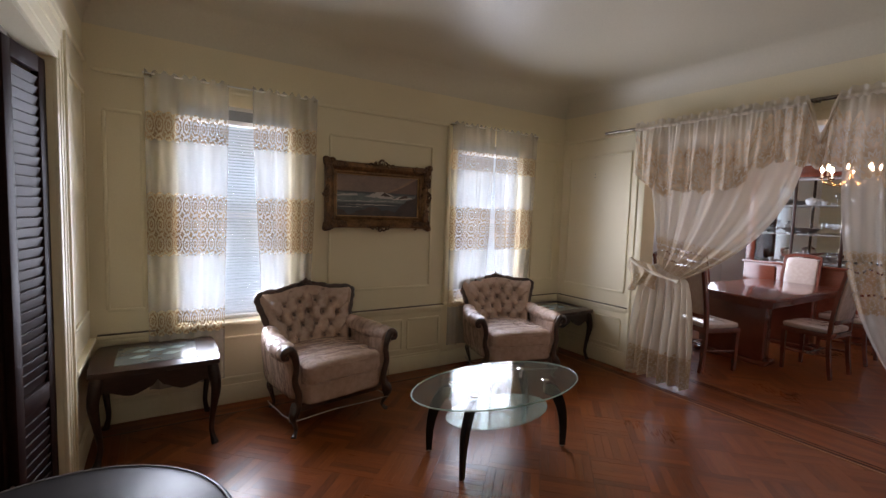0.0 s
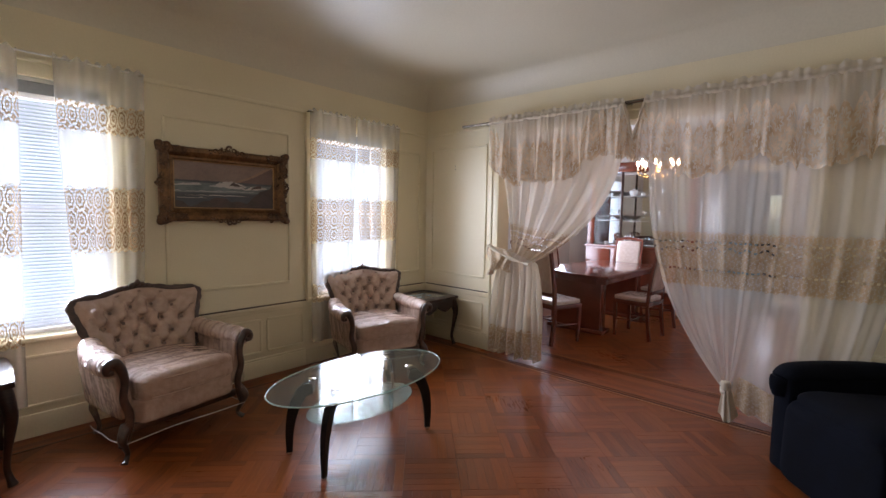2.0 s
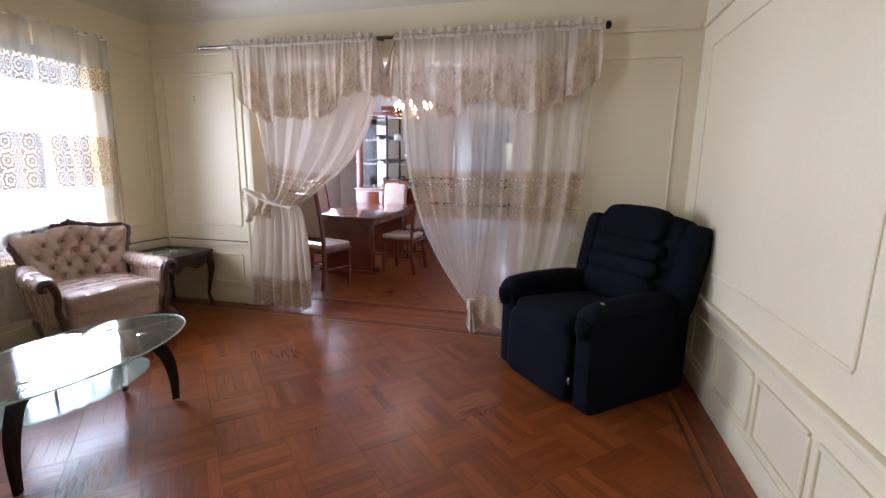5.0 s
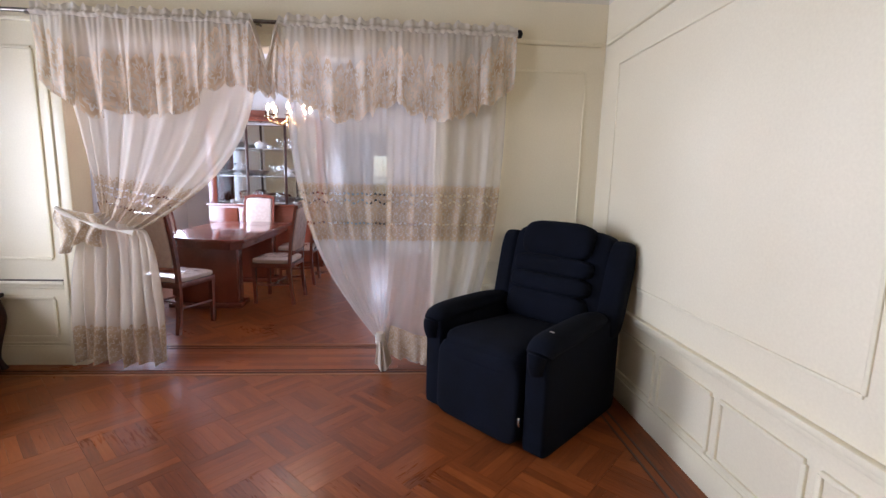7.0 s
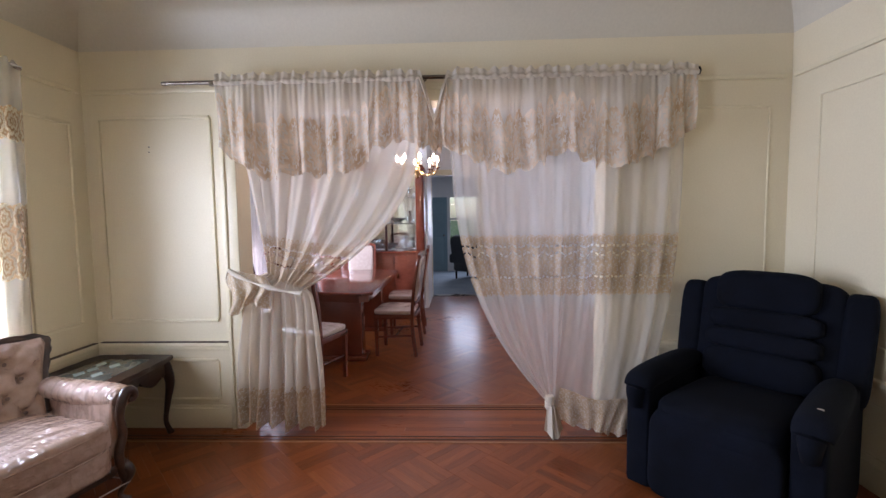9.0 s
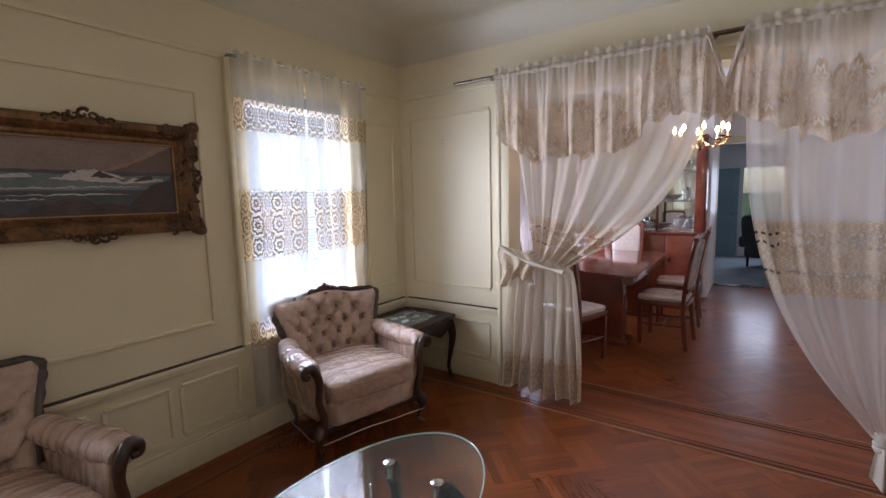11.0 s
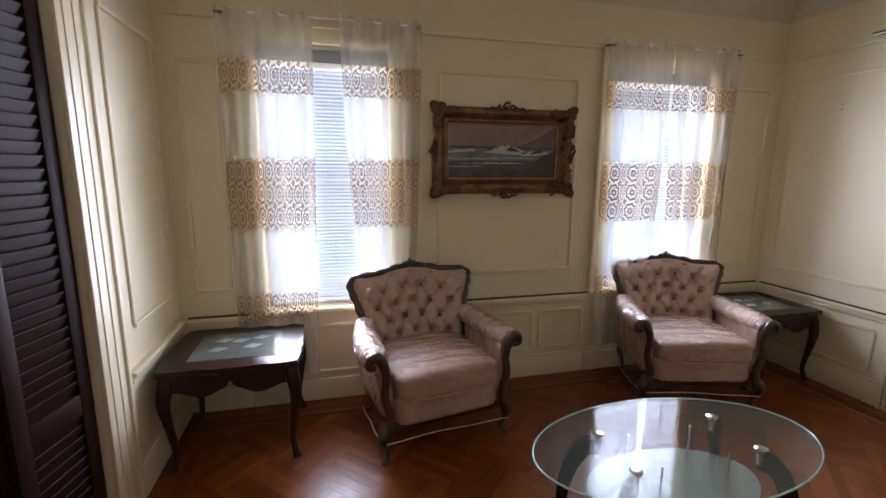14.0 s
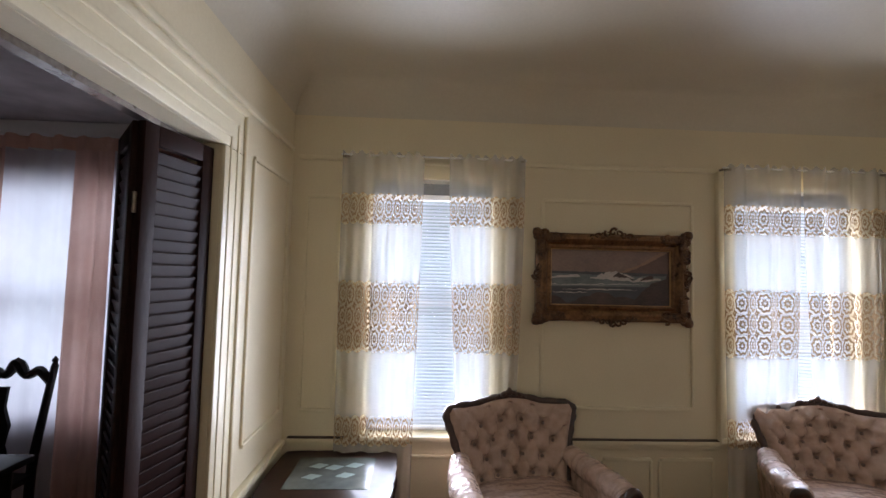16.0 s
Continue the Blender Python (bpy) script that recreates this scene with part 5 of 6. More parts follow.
    def brushed(mat, y, low, high, x_lo=-1.0, x_hi=1.0, seed=0.0, rough=0.03):
        """A painted shape between two lines (lists of x, z from -1 to 1), with ragged edges."""
        n = 60
        bm2 = bmesh.new()
        a, b = [], []
        for i in range(n + 1):
            x = x_lo + (x_hi - x_lo) * i / n
            j = rough * noise.noise((x * 9, seed, 0)) + rough * 0.6 * noise.noise((x * 31, seed, 4))
            zl = max(-1, interp(low, x) + j * 0.5)
            zh = max(zl + 0.002, min(1, interp(high, x) + j))
            a.append(bm2.verts.new((x * ix, y, zl * iz)))
            b.append(bm2.verts.new((x * ix, y, zh * iz)))
        for i in range(n):
            bm2.faces.new((a[i], a[i + 1], b[i + 1], b[i]))
        part("brushwork", bm2, mat, canvas)

    flat = [(-1, -1), (1, -1)]
    brushed(OILS["glow"], -0.0084, [(0.1, 0.1), (1, 0.1)], [(0.1, 0.15), (0.5, 0.5), (0.85, 0.95), (1, 0.95)], 0.1, 1.0, 1)
    brushed(OILS["cliff"], -0.0088, [(0.25, 0.0), (1, -0.2)], [(0.25, 0.2), (0.45, 0.35), (0.7, 0.62), (1, 0.98)], 0.25, 1.0, 2)
    brushed(OILS["deep"], -0.0092, flat, [(-1, 0.20), (1, 0.18)], seed=3, rough=0.015)
    brushed(OILS["sea"], -0.0096, [(-1, -0.35), (1, -0.3)], [(-1, 0.12), (-0.3, 0.1), (0.2, 0.05), (1, 0.1)], seed=4)
    brushed(OILS["foam"], -0.0100, [(-1, -0.05), (-0.5, 0.0)], [(-1, 0.0), (-0.75, 0.06), (-0.55, 0.10), (-0.5, 0.02)], -1, -0.5, 5)
    brushed(OILS["foam"], -0.0100, [(-0.25, 0.0), (0.1, -0.1), (0.4, 0.0)], [(-0.25, 0.02), (-0.05, 0.2), (0.1, 0.24), (0.25, 0.12), (0.4, 0.02)], -0.25, 0.4, 6, 0.08)
    brushed(OILS["rock"], -0.0104, [(0.0, -0.1), (0.4, -0.12)], [(0.0, -0.08), (0.12, 0.2), (0.25, 0.08), (0.35, -0.02), (0.4, -0.1)], 0.02, 0.4, 7, 0.05)
    brushed(OILS["foam"], -0.0108, [(-0.35, -0.04), (0.1, -0.1), (0.5, -0.14), (0.85, -0.06)], [(-0.35, -0.02), (-0.1, 0.08), (0.05, 0.04), (0.4, -0.04), (0.85, 0.02)], -0.35, 0.85, 8, 0.09)
    for k, (x_lo, x_hi, z, thick) in enumerate(((-1.0, -0.1, -0.30, 0.05), (-0.8, 0.45, -0.46, 0.06), (-0.3, 0.55, -0.26, 0.045), (-0.95, -0.4, -0.58, 0.05))):
        brushed(OILS["foam"], -0.0110 - 0.0001 * k, [(x_lo, z), (x_hi, z + 0.02)], [(x_lo, z + 0.01), ((x_lo + x_hi) / 2, z + thick), (x_hi, z + 0.03)], x_lo, x_hi, 20 + k, 0.07)
    brushed(OILS["deep"], -0.0115, [(-0.9, -0.42), (0.1, -0.40)], [(-0.9, -0.40), (-0.5, -0.33), (0.1, -0.38)], -0.9, 0.1, 9, 0.04)
    brushed(OILS["rock"], -0.0117, [(0.5, -0.1), (0.72, -0.02)], [(0.5, -0.06), (0.62, 0.08), (0.72, 0.10)], 0.5, 0.72, 11, 0.05)
    brushed(OILS["rock"], -0.0119, flat, [(-1, -0.72), (-0.85, -0.70), (-0.75, -0.92), (-0.6, -0.9), (-0.52, -0.72), (-0.35, -0.66), (-0.22, -0.52), (-0.02, -0.56), (0.08, -0.72), (0.2, -0.66), (0.42, -0.78), (0.52, -0.5), (0.7, -0.18), (0.93, -0.02), (1.0, 0.4)], -1.0, 1.0, 10, 0.06)
    return root


SLIP = surf("gold_slip", (0.36, 0.20, 0.08), (0.52, 0.32, 0.14), 0.3, 6, 60, 0.1, metal=0.5)
painting()

# ---- dining room ----
BULB = bpy.data.materials.new("lit_bulb")
BULB.use_nodes = True
_p = BULB.node_tree.nodes["Principled BSDF"]
_p.inputs["Emission Color"].default_value, _p.inputs["Emission Strength"].default_value = (1.0, 0.76, 0.52, 1), 150.0
BRASS = surf("polished_brass", (0.35, 0.20, 0.08), (0.55, 0.36, 0.16), 0.22, 8, 60, 0.05, metal=1.0)
CANDLE = surf("candle_sleeve", (0.70, 0.66, 0.58), (0.80, 0.76, 0.68), 0.5)
CRYSTAL = glass("crystal_glass", (0.96, 0.97, 0.98), 0.0, 2.0)
CHINA = surf("white_porcelain", (0.62, 0.61, 0.59), (0.76, 0.75, 0.73), 0.2, 6, 40, 0.0, coat=0.5)
PEWTER = surf("dull_silver", (0.25, 0.24, 0.23), (0.45, 0.44, 0.42), 0.3, 8, 60, 0.05, metal=1.0)
MIRROR = surf("mirror_silver", (0.82, 0.83, 0.83), (0.86, 0.87, 0.87), 0.03, 2, 20, 0.0, metal=1.0, rough_var=0.02)
CABGLASS = glass("cabinet_glass", (0.95, 0.97, 0.97), 0.0, 0.8)


def dining_table(m):
    root = thing("dining_table", m, "polished red cherry dining table with clipped corners", "table")
    outline = [(-1.0, -0.40), (-0.93, -0.5), (0.93, -0.5), (1.0, -0.42), (1.0, 0.42), (0.93, 0.5), (-0.62, 0.5), (-0.82, 0.27), (-0.94, -0.05)]
    part("tabletop", prism(outline, 0.735, 0.77, 0.008, 3), REDWOOD, root, smooth=True)
    part("apron", prism([(x * 0.93, y * 0.9) for x, y in outline], 0.66, 0.736), REDWOOD, root)
    for x in (-0.62, 0.62):
        ped = part("pedestal", box_bm(x - 0.09, x + 0.09, -0.33, 0.33, 0.05, 0.665, 0.012), REDWOOD, root, "panelled pedestal leg", True)
        part("foot", box_bm(x - 0.13, x + 0.13, -0.38, 0.38, 0.0, 0.052, 0.012), REDWOOD, ped, smooth=True)
    return root


def dining_chair(m, label):
    root = thing("dining_chair", m, label, "chair", "chairs round the dining table")
    part("seat", at(cushion(0.235, 0.225, 0.035, 0.5, 0.3, 12, 32), 0, -0.02, 0.485), CREAMSEAT, root, "cream padded seat under plastic", True)
    part("seat_frame", box_bm(-0.23, 0.23, -0.235, 0.21, 0.41, 0.462, 0.008), CHERRY, root, smooth=True)
    for s in (-1, 1):
        post = smooth_path([(s * 0.215, 0.225, 0.0, 1.0), (s * 0.215, 0.195, 0.25, 1.05), (s * 0.215, 0.19, 0.46, 1.05), (s * 0.215, 0.215, 0.75, 1.0), (s * 0.212, 0.275, 1.08, 0.9)], 18)
        part("back_post", sweep(post, [(-0.018, -0.016), (0.018, -0.016), (0.018, 0.016), (-0.018, 0.016)], up=(0, 1, 0)), CHERRY, root, smooth=True)
        part("leg", sweep([(s * 0.205, -0.205, 0.0, 0.75), (s * 0.205, -0.21, 0.42, 1.0)], [(-0.02, -0.02), (0.02, -0.02), (0.02, 0.02), (-0.02, 0.02)], up=(0, 1, 0)), CHERRY, root)
        part("stretcher", sweep([(s * 0.205, -0.205, 0.21), (s * 0.213, 0.2, 0.23)], circle_profile(0.011, 8)), CHERRY, root, smooth=True)
    part("stretcher", sweep([(-0.2, 0.0, 0.22), (0.2, 0.0, 0.22)], circle_profile(0.011, 8)), CHERRY, root, smooth=True)
    rail = smooth_path([(-0.222, 0.278, 1.085), (-0.1, 0.283, 1.112), (0.0, 0.284, 1.118), (0.1, 0.283, 1.112), (0.222, 0.278, 1.085)], 14)
    part("top_rail", sweep(rail, [(-0.018, -0.022), (0.018, -0.022), (0.018, 0.022), (-0.018, 0.022)]), CHERRY, root, smooth=True)
    part("lower_rail", box_bm(-0.2, 0.2, 0.195, 0.225, 0.555, 0.60, 0.006), CHERRY, root, smooth=True)
    part("backrest", at(cushion(0.192, 0.03, 0.245, 0.22, 0.3, 14, 32), 0, 0.235, 0.835, -9), CREAMSEAT, root, "cream padded back panel under plastic", True)
    return root


CHERRY = surf("cherry_chair_wood", (0.085, 0.022, 0.014), (0.18, 0.05, 0.03), 0.25, 4, 30, 0.05, coat=0.4, stretch=(4, 4, 1))
dining_table(pose(5.72, 2.04, 0))
CHAIR_LABEL = "red cherry dining chair with a cream plastic-covered padded back"
dc = dining_chair(pose(5.36, 1.36, 0, 0, 0, 176), CHAIR_LABEL)
for x, y, rz in ((6.28, 1.36, 183), (4.40, 2.03, 72), (5.30, 2.82, 4), (6.98, 2.19, -92), (6.2, 2.85, -3)):
    copy_thing(dc, pose(x, y, 0, 0, 0, rz))


def china_cabinet(m):
    """Local x runs along the wall, y out of it towards the room (minus), z up."""
    root = thing("china_cabinet", m, "tall cherry china cabinet with glass doors and a mirrored back", "cabinet")
    hw = 0.87
    part("base", box_bm(-hw, hw, -0.44, 0, 0.06, 0.95, 0.006), REDWOOD, root, smooth=True)
    part("plinth", box_bm(-hw + 0.03, hw - 0.03, -0.41, 0, 0, 0.062), REDWOOD, root)
    part("counter", box_bm(-hw - 0.02, hw + 0.02, -0.47, 0.0, 0.951, 0.985, 0.008), REDWOOD, root, smooth=True)
    for k in range(4):
        x0 = -hw + 0.03 + k * (2 * hw - 0.06) / 4
        door = part("door", box_bm(x0 + 0.012, x0 + (2 * hw - 0.06) / 4 - 0.012, -0.458, -0.438, 0.10, 0.92, 0.006), REDWOOD, root, smooth=True)
        part("handle", at(cushion(0.008, 0.012, 0.04, 0.7, 0.7, 8, 10), x0 + (0.38 if k % 2 == 0 else 0.05), -0.468, 0.6), BRASS, door, "brass handle", True)
    part("mirror_back", box_bm(-hw + 0.02, hw - 0.02, -0.022, -0.008, 1.0, 2.22), MIRROR, root, "mirrored back panel")
    for s in (-1, 1):
        part("side_panel", box_bm(s * hw - 0.02, s * hw + 0.02, -0.36, 0, 0.985, 2.24, 0.005), REDWOOD, root, smooth=True)
        part("front_stile", box_bm(s * (hw - 0.055) - 0.055, s * (hw - 0.055) + 0.055, -0.378, -0.355, 0.986, 2.24, 0.005), REDWOOD, root, smooth=True)
    for x in (-0.29, 0.29):
        part("post", box_bm(x - 0.018, x + 0.018, -0.375, -0.345, 0.986, 2.24, 0.005), DARKWOOD, root, "dark slim post", True)
    for z in (1.41, 1.83):
        part("glass_shelf", box_bm(-hw + 0.025, hw - 0.025, -0.33, -0.03, z - 0.004, z + 0.004), CABGLASS, root)
        part("shelf_edge", box_bm(-hw + 0.025, hw - 0.025, -0.338, -0.330, z - 0.007, z + 0.007), PEWTER, root, "dark shelf edge")
    part("crown", merge(box_bm(-hw - 0.04, hw + 0.04, -0.41, 0, 2.24, 2.275, 0.008), box_bm(-hw - 0.02, hw + 0.02, -0.39, 0, 2.275, 2.30, 0.006)), REDWOOD, root, smooth=True)
    for k, x in enumerate((-0.58, 0.0, 0.58)):
        pane = part("pane", box_bm(x - 0.26, x + 0.26, -0.363, -0.358, 1.0, 2.225), CABGLASS, root)
        pane.visible_shadow = False
    return root


CAB = pose(7.75, 2.10, 0, 0, 0, -90)
china_cabinet(CAB)

POTS = {
    "teacup": (lambda: lathe([(0, 0), (0.022, 0), (0.024, 0.006), (0.034, 0.03), (0.038, 0.055), (0.035, 0.055), (0.03, 0.03), (0, 0.012)], 16), CHINA, "white porcelain teacup on the cabinet shelf"),
    "wine_glass": (lambda: lathe([(0, 0), (0.03, 0), (0.03, 0.004), (0.005, 0.008), (0.005, 0.07), (0.025, 0.09), (0.034, 0.13), (0.03, 0.17), (0.028, 0.17), (0.031, 0.13), (0.02, 0.092), (0, 0.08)], 16), CRYSTAL, "clear stemmed wine glass on the cabinet shelf"),
    "silver_bowl": (lambda: lathe([(0, 0), (0.05, 0), (0.05, 0.01), (0.03, 0.02), (0.09, 0.06), (0.12, 0.09), (0.115, 0.09), (0.08, 0.06), (0, 0.03)], 20), PEWTER, "dull silver bowl on the cabinet shelf"),
    "teapot": (lambda: merge(lathe([(0, 0), (0.045, 0), (0.05, 0.01), (0.075, 0.05), (0.07, 0.09), (0.04, 0.115), (0.012, 0.125), (0.014, 0.14), (0, 0.148)], 18), sweep(smooth_path([(0.06, 0, 0.05, 1.2), (0.1, 0, 0.06, 1.0), (0.115, 0, 0.1, 0.7)], 8), circle_profile(0.011, 8)), sweep(smooth_path([(-0.065, 0, 0.09), (-0.11, 0, 0.09), (-0.115, 0, 0.05), (-0.07, 0, 0.04)], 10), circle_profile(0.006, 6))), CHINA, "white porcelain teapot on the cabinet shelf"),
    "vase": (lambda: lathe([(0, 0), (0.035, 0), (0.04, 0.01), (0.06, 0.07), (0.05, 0.13), (0.022, 0.17), (0.035, 0.2), (0.03, 0.2), (0.018, 0.17), (0, 0.15)], 18), CRYSTAL, "clear cut crystal vase on the cabinet shelf"),
}
rnd = random.Random(4)
made = {}
for z in (0.985, 1.414, 1.834):
    x = -0.74
    while x < 0.76:
        kind = rnd.choice(list(POTS))
        build, mat, label = POTS[kind]
        depth = rnd.uniform(-0.24, -0.13)
        if kind not in made:
            ob = part(kind, build(), mat, None, label, True)
            tagged(ob, "", kind.replace("_", " "), "cabinet ware")
            ob.matrix_basis = CAB @ pose(x, depth, z, 0, 0, rnd.uniform(0, 360))
            made[kind] = ob
        else:
            copy_thing(made[kind], CAB @ pose(x, depth, z, 0, 0, rnd.uniform(0, 360)))
        x += rnd.uniform(0.11, 0.2) + (0.06 if kind == "silver_bowl" else 0)
box = tagged(part("storage_box", box_bm(-0.20, 0.20, -0.16, 0.16, 0, 0.11, 0.01), CHERRY, None, "", True), "red-brown wooden box on top of the cabinet", "box")
box.matrix_basis = CAB @ pose(-0.20, -0.19, 2.30)


def chandelier(x, y, z):
    root = thing("chandelier", pose(x, y, z), "brass chandelier with lit candle bulbs over the dining room", "chandelier")
    part("canopy", at(lathe([(0, 0.0), (0.05, 0.0), (0.055, -0.01), (0.03, -0.035), (0, -0.04)], 18), 0, 0, 2.93 - z), BRASS, root, smooth=True)
    links = []
    top, low = 2.89 - z, 0.17
    n = int((top - low) / 0.034)
    for i in range(n):
        zz = low + (i + 0.5) * (top - low) / n
        ring = [(0.009 * math.cos(a), 0, 0.021 * math.sin(a)) for a in [2 * math.pi * k / 10 for k in range(10)]]
        links.append(at(sweep(ring, circle_profile(0.0028, 5), closed=True, up=(0, 1, 0)), 0, 0, zz, 0, 0, 90 * (i % 2)))
    part("chain", merge(*links), BRASS, root, "brass link chain", True)
    part("stem", lathe([(0, -0.08), (0.014, -0.07), (0.02, -0.05), (0.035, -0.02), (0.03, 0.02), (0.014, 0.06), (0.024, 0.1), (0.01, 0.14), (0.006, 0.18), (0, 0.18)], 18), BRASS, root, smooth=True)
    for k in range(8):
        a = 2 * math.pi * k / 8 + 0.2
        c, s = math.cos(a), math.sin(a)
        pts = smooth_path([(0.02 * c, 0.02 * s, 0.0, 1.0), (0.09 * c, 0.09 * s, -0.045, 1.0), (0.17 * c, 0.17 * s, -0.02, 1.0), (0.20 * c, 0.20 * s, 0.02, 1.0)], 14)
        arm = part("arm", sweep(pts, circle_profile(0.006, 8)), BRASS, root, smooth=True)
        part("drip_pan", at(lathe([(0, 0.018), (0.026, 0.026), (0.03, 0.032), (0.02, 0.03), (0, 0.026)], 14), 0.20 * c, 0.20 * s, 0), BRASS, arm, smooth=True)
        part("candle", at(lathe([(0.009, 0.028), (0.009, 0.085)], 10), 0.20 * c, 0.20 * s, 0), CANDLE, arm, "white candle sleeve", True)
        part("bulb", at(lathe([(0, 0.084), (0.009, 0.088), (0.014, 0.105), (0.010, 0.125), (0.003, 0.142), (0, 0.144)], 10), 0.20 * c, 0.20 * s, 0), BULB, arm, "glowing flame bulb", True)
        part("crystal_drop", at(lathe([(0, -0.045), (0.007, -0.032), (0.004, -0.016), (0, -0.012)], 8), 0.19 * c, 0.19 * s, 0.03), CRYSTAL, arm, "cut crystal drop")
    return root


chandelier(4.85, 1.075, 1.965)


# white curtains at the dining window
def plain_curtain(name, material, x0, x1, y, z0, z1, seed, label, category, folds=30.0, amp=0.03, group=""):
    ph = random.Random(seed).uniform(0, 6)

    def place(s, t):
        x = x0 + (x1 - x0) * s
        a = amp * (0.6 + 0.4 * t)
        return (x, y + a * math.sin(s * folds + ph + 0.4 * t) + 0.4 * a * math.sin(s * folds * 2.3 + ph), z1 + (z0 - z1) * t + (0.01 * math.sin(s * 90) if t == 0 else 0)), (s * 2, t * (z1 - z0))

    return tagged(sheet(name, material, 110, 20, place), label, category, group)


NET = translucent("white_net", (0.74, 0.75, 0.78), (0.82, 0.83, 0.86), 0.2, 0.05)
PEACH_NET = translucent("peach_cotton", (0.60, 0.36, 0.29), (0.72, 0.47, 0.39), 0.55)
LILAC_NET = translucent("pale_lilac_net", (0.70, 0.66, 0.70), (0.80, 0.76, 0.80), 0.6, 0.1)
plain_curtain("curtain", NET, 5.38, 6.20, NORTH + 0.14, 0.12, 2.35, 31, "sheer white curtain at the dining window", "curtain", 34, 0.03, "dining window curtains")
plain_curtain("curtain", NET, 6.26, 7.10, NORTH + 0.14, 0.12, 2.35, 32, "sheer white curtain at the dining window", "curtain", 34, 0.03, "dining window curtains")

# ---- far room ----
def blue_door():
    root = thing("door_far", pose(12.80, 0.98, 0), "grey-blue painted door standing closed", "door", "", "structure")
    part("leaf", box_bm(-0.05, -0.005, 0.0, 0.72, 0.01, 2.05, 0.005), BLUEDOOR, root)
    for z0, z1 in ((0.2, 0.95), (1.1, 1.9)):
        part("panel", box_bm(-0.058, -0.045, 0.12, 0.6, z0, z1, 0.006), BLUEDOOR, root, smooth=True)
    part("knob", at(lathe([(0, 0), (0.02, 0.005), (0.028, 0.03), (0.02, 0.05), (0, 0.055)], 14), -0.05, 0.09, 1.0, 0, -90, 0), BRONZE, root, "dark round knob", True)


blue_door()


def window_x(name, a0, a1, z0, z1, x, label):
    root = thing(name, pose(x, 0, 0), label, "window", "", "structure")
    f = 0.05
    part("window_frame", merge(box_bm(-0.04, 0.04, a0, a0 + f, z0, z1), box_bm(-0.04, 0.04, a1 - f, a1, z0, z1), box_bm(-0.04, 0.04, a0 + f, a1 - f, z0, z0 + f), box_bm(-0.04, 0.04, a0 + f, a1 - f, z1 - f, z1), box_bm(-0.03, 0.03, a0 + f, a1 - f, (z0 + z1) / 2 - 0.025, (z0 + z1) / 2 + 0.025)), WHITE, root)
    pane = part("pane", box_bm(-0.003, 0.003, a0 + f - 0.005, a1 - f + 0.005, z0 + f - 0.005, z1 - f + 0.005), PANE, root)
    pane.visible_shadow = False


window_x("window_5", 0.05, 0.95, 0.8, 2.1, 12.87, "bright window of the far room")
SLATE = surf("charcoal_upholstery", (0.02, 0.022, 0.026), (0.045, 0.05, 0.055), 0.8, 4, 120, 0.3)
lounge = thing("lounge_chair", pose(11.3, 0.35, 0, 0, 0, 60), "dark charcoal upholstered chair on the carpet", "chair")
part("seat", at(cushion(0.36, 0.36, 0.13, 0.3, 0.3), 0, 0, 0.32), SLATE, lounge, smooth=True)
part("backrest", at(cushion(0.36, 0.11, 0.36, 0.35, 0.3), 0, 0.32, 0.72, -12), SLATE, lounge, smooth=True)
for s in (-1, 1):
    part("armrest", at(cushion(0.08, 0.34, 0.12, 0.4, 0.3), s * 0.38, 0, 0.5), SLATE, lounge, smooth=True)
    for y in (-0.28, 0.28):
        part("leg", at(lathe([(0.02, 0), (0.028, 0.2)], 10), s * 0.28, y, 0), BLACKWOOD, lounge, smooth=True)
structure("threshold", box_bm(FAR - 0.03, FAR + 0.15, HALLDOOR[0], HALLDOOR[1], -0.01, 0.014, 0.004), BRONZE, "worn metal door threshold", "threshold")


# ---- folding louvred door ----
def louvre_leaf(root, p, q, z0, z1):
    """A louvred leaf from p to q in plan."""
    d = Vector((q[0] - p[0], q[1] - p[1], 0))
    width = d.length
    m = Matrix.Translation((p[0], p[1], 0)) @ Matrix.Rotation(math.atan2(d.y, d.x), 4, "Z")
    t = 0.015
    leaf = part("leaf_frame", merge(box_bm(0, 0.062, -t, t, z0, z1, 0.003), box_bm(width - 0.062, width, -t, t, z0, z1, 0.003), box_bm(0.062, width - 0.062, -t, t, z0, z0 + 0.12, 0.003), box_bm(0.062, width - 0.062, -t, t, z1 - 0.07, z1, 0.003), box_bm(0.062, width - 0.062, -t, t, 0.62, 0.70, 0.003)), LOUVRE, root, "dark stained leaf frame", True, m)
    slat = mesh_of("slat", box_bm(0.059, width - 0.059, -0.029, 0.029, -0.004, 0.004, 0.003), LOUVRE)
    z = z0 + 0.14
    while z < z1 - 0.08:
        if not 0.605 < z < 0.715:
            ob = new("slat", slat)
            ob.parent = leaf
            ob.matrix_basis = pose(0, 0, z, 74, 0, 0)
        z += 0.044
    return leaf


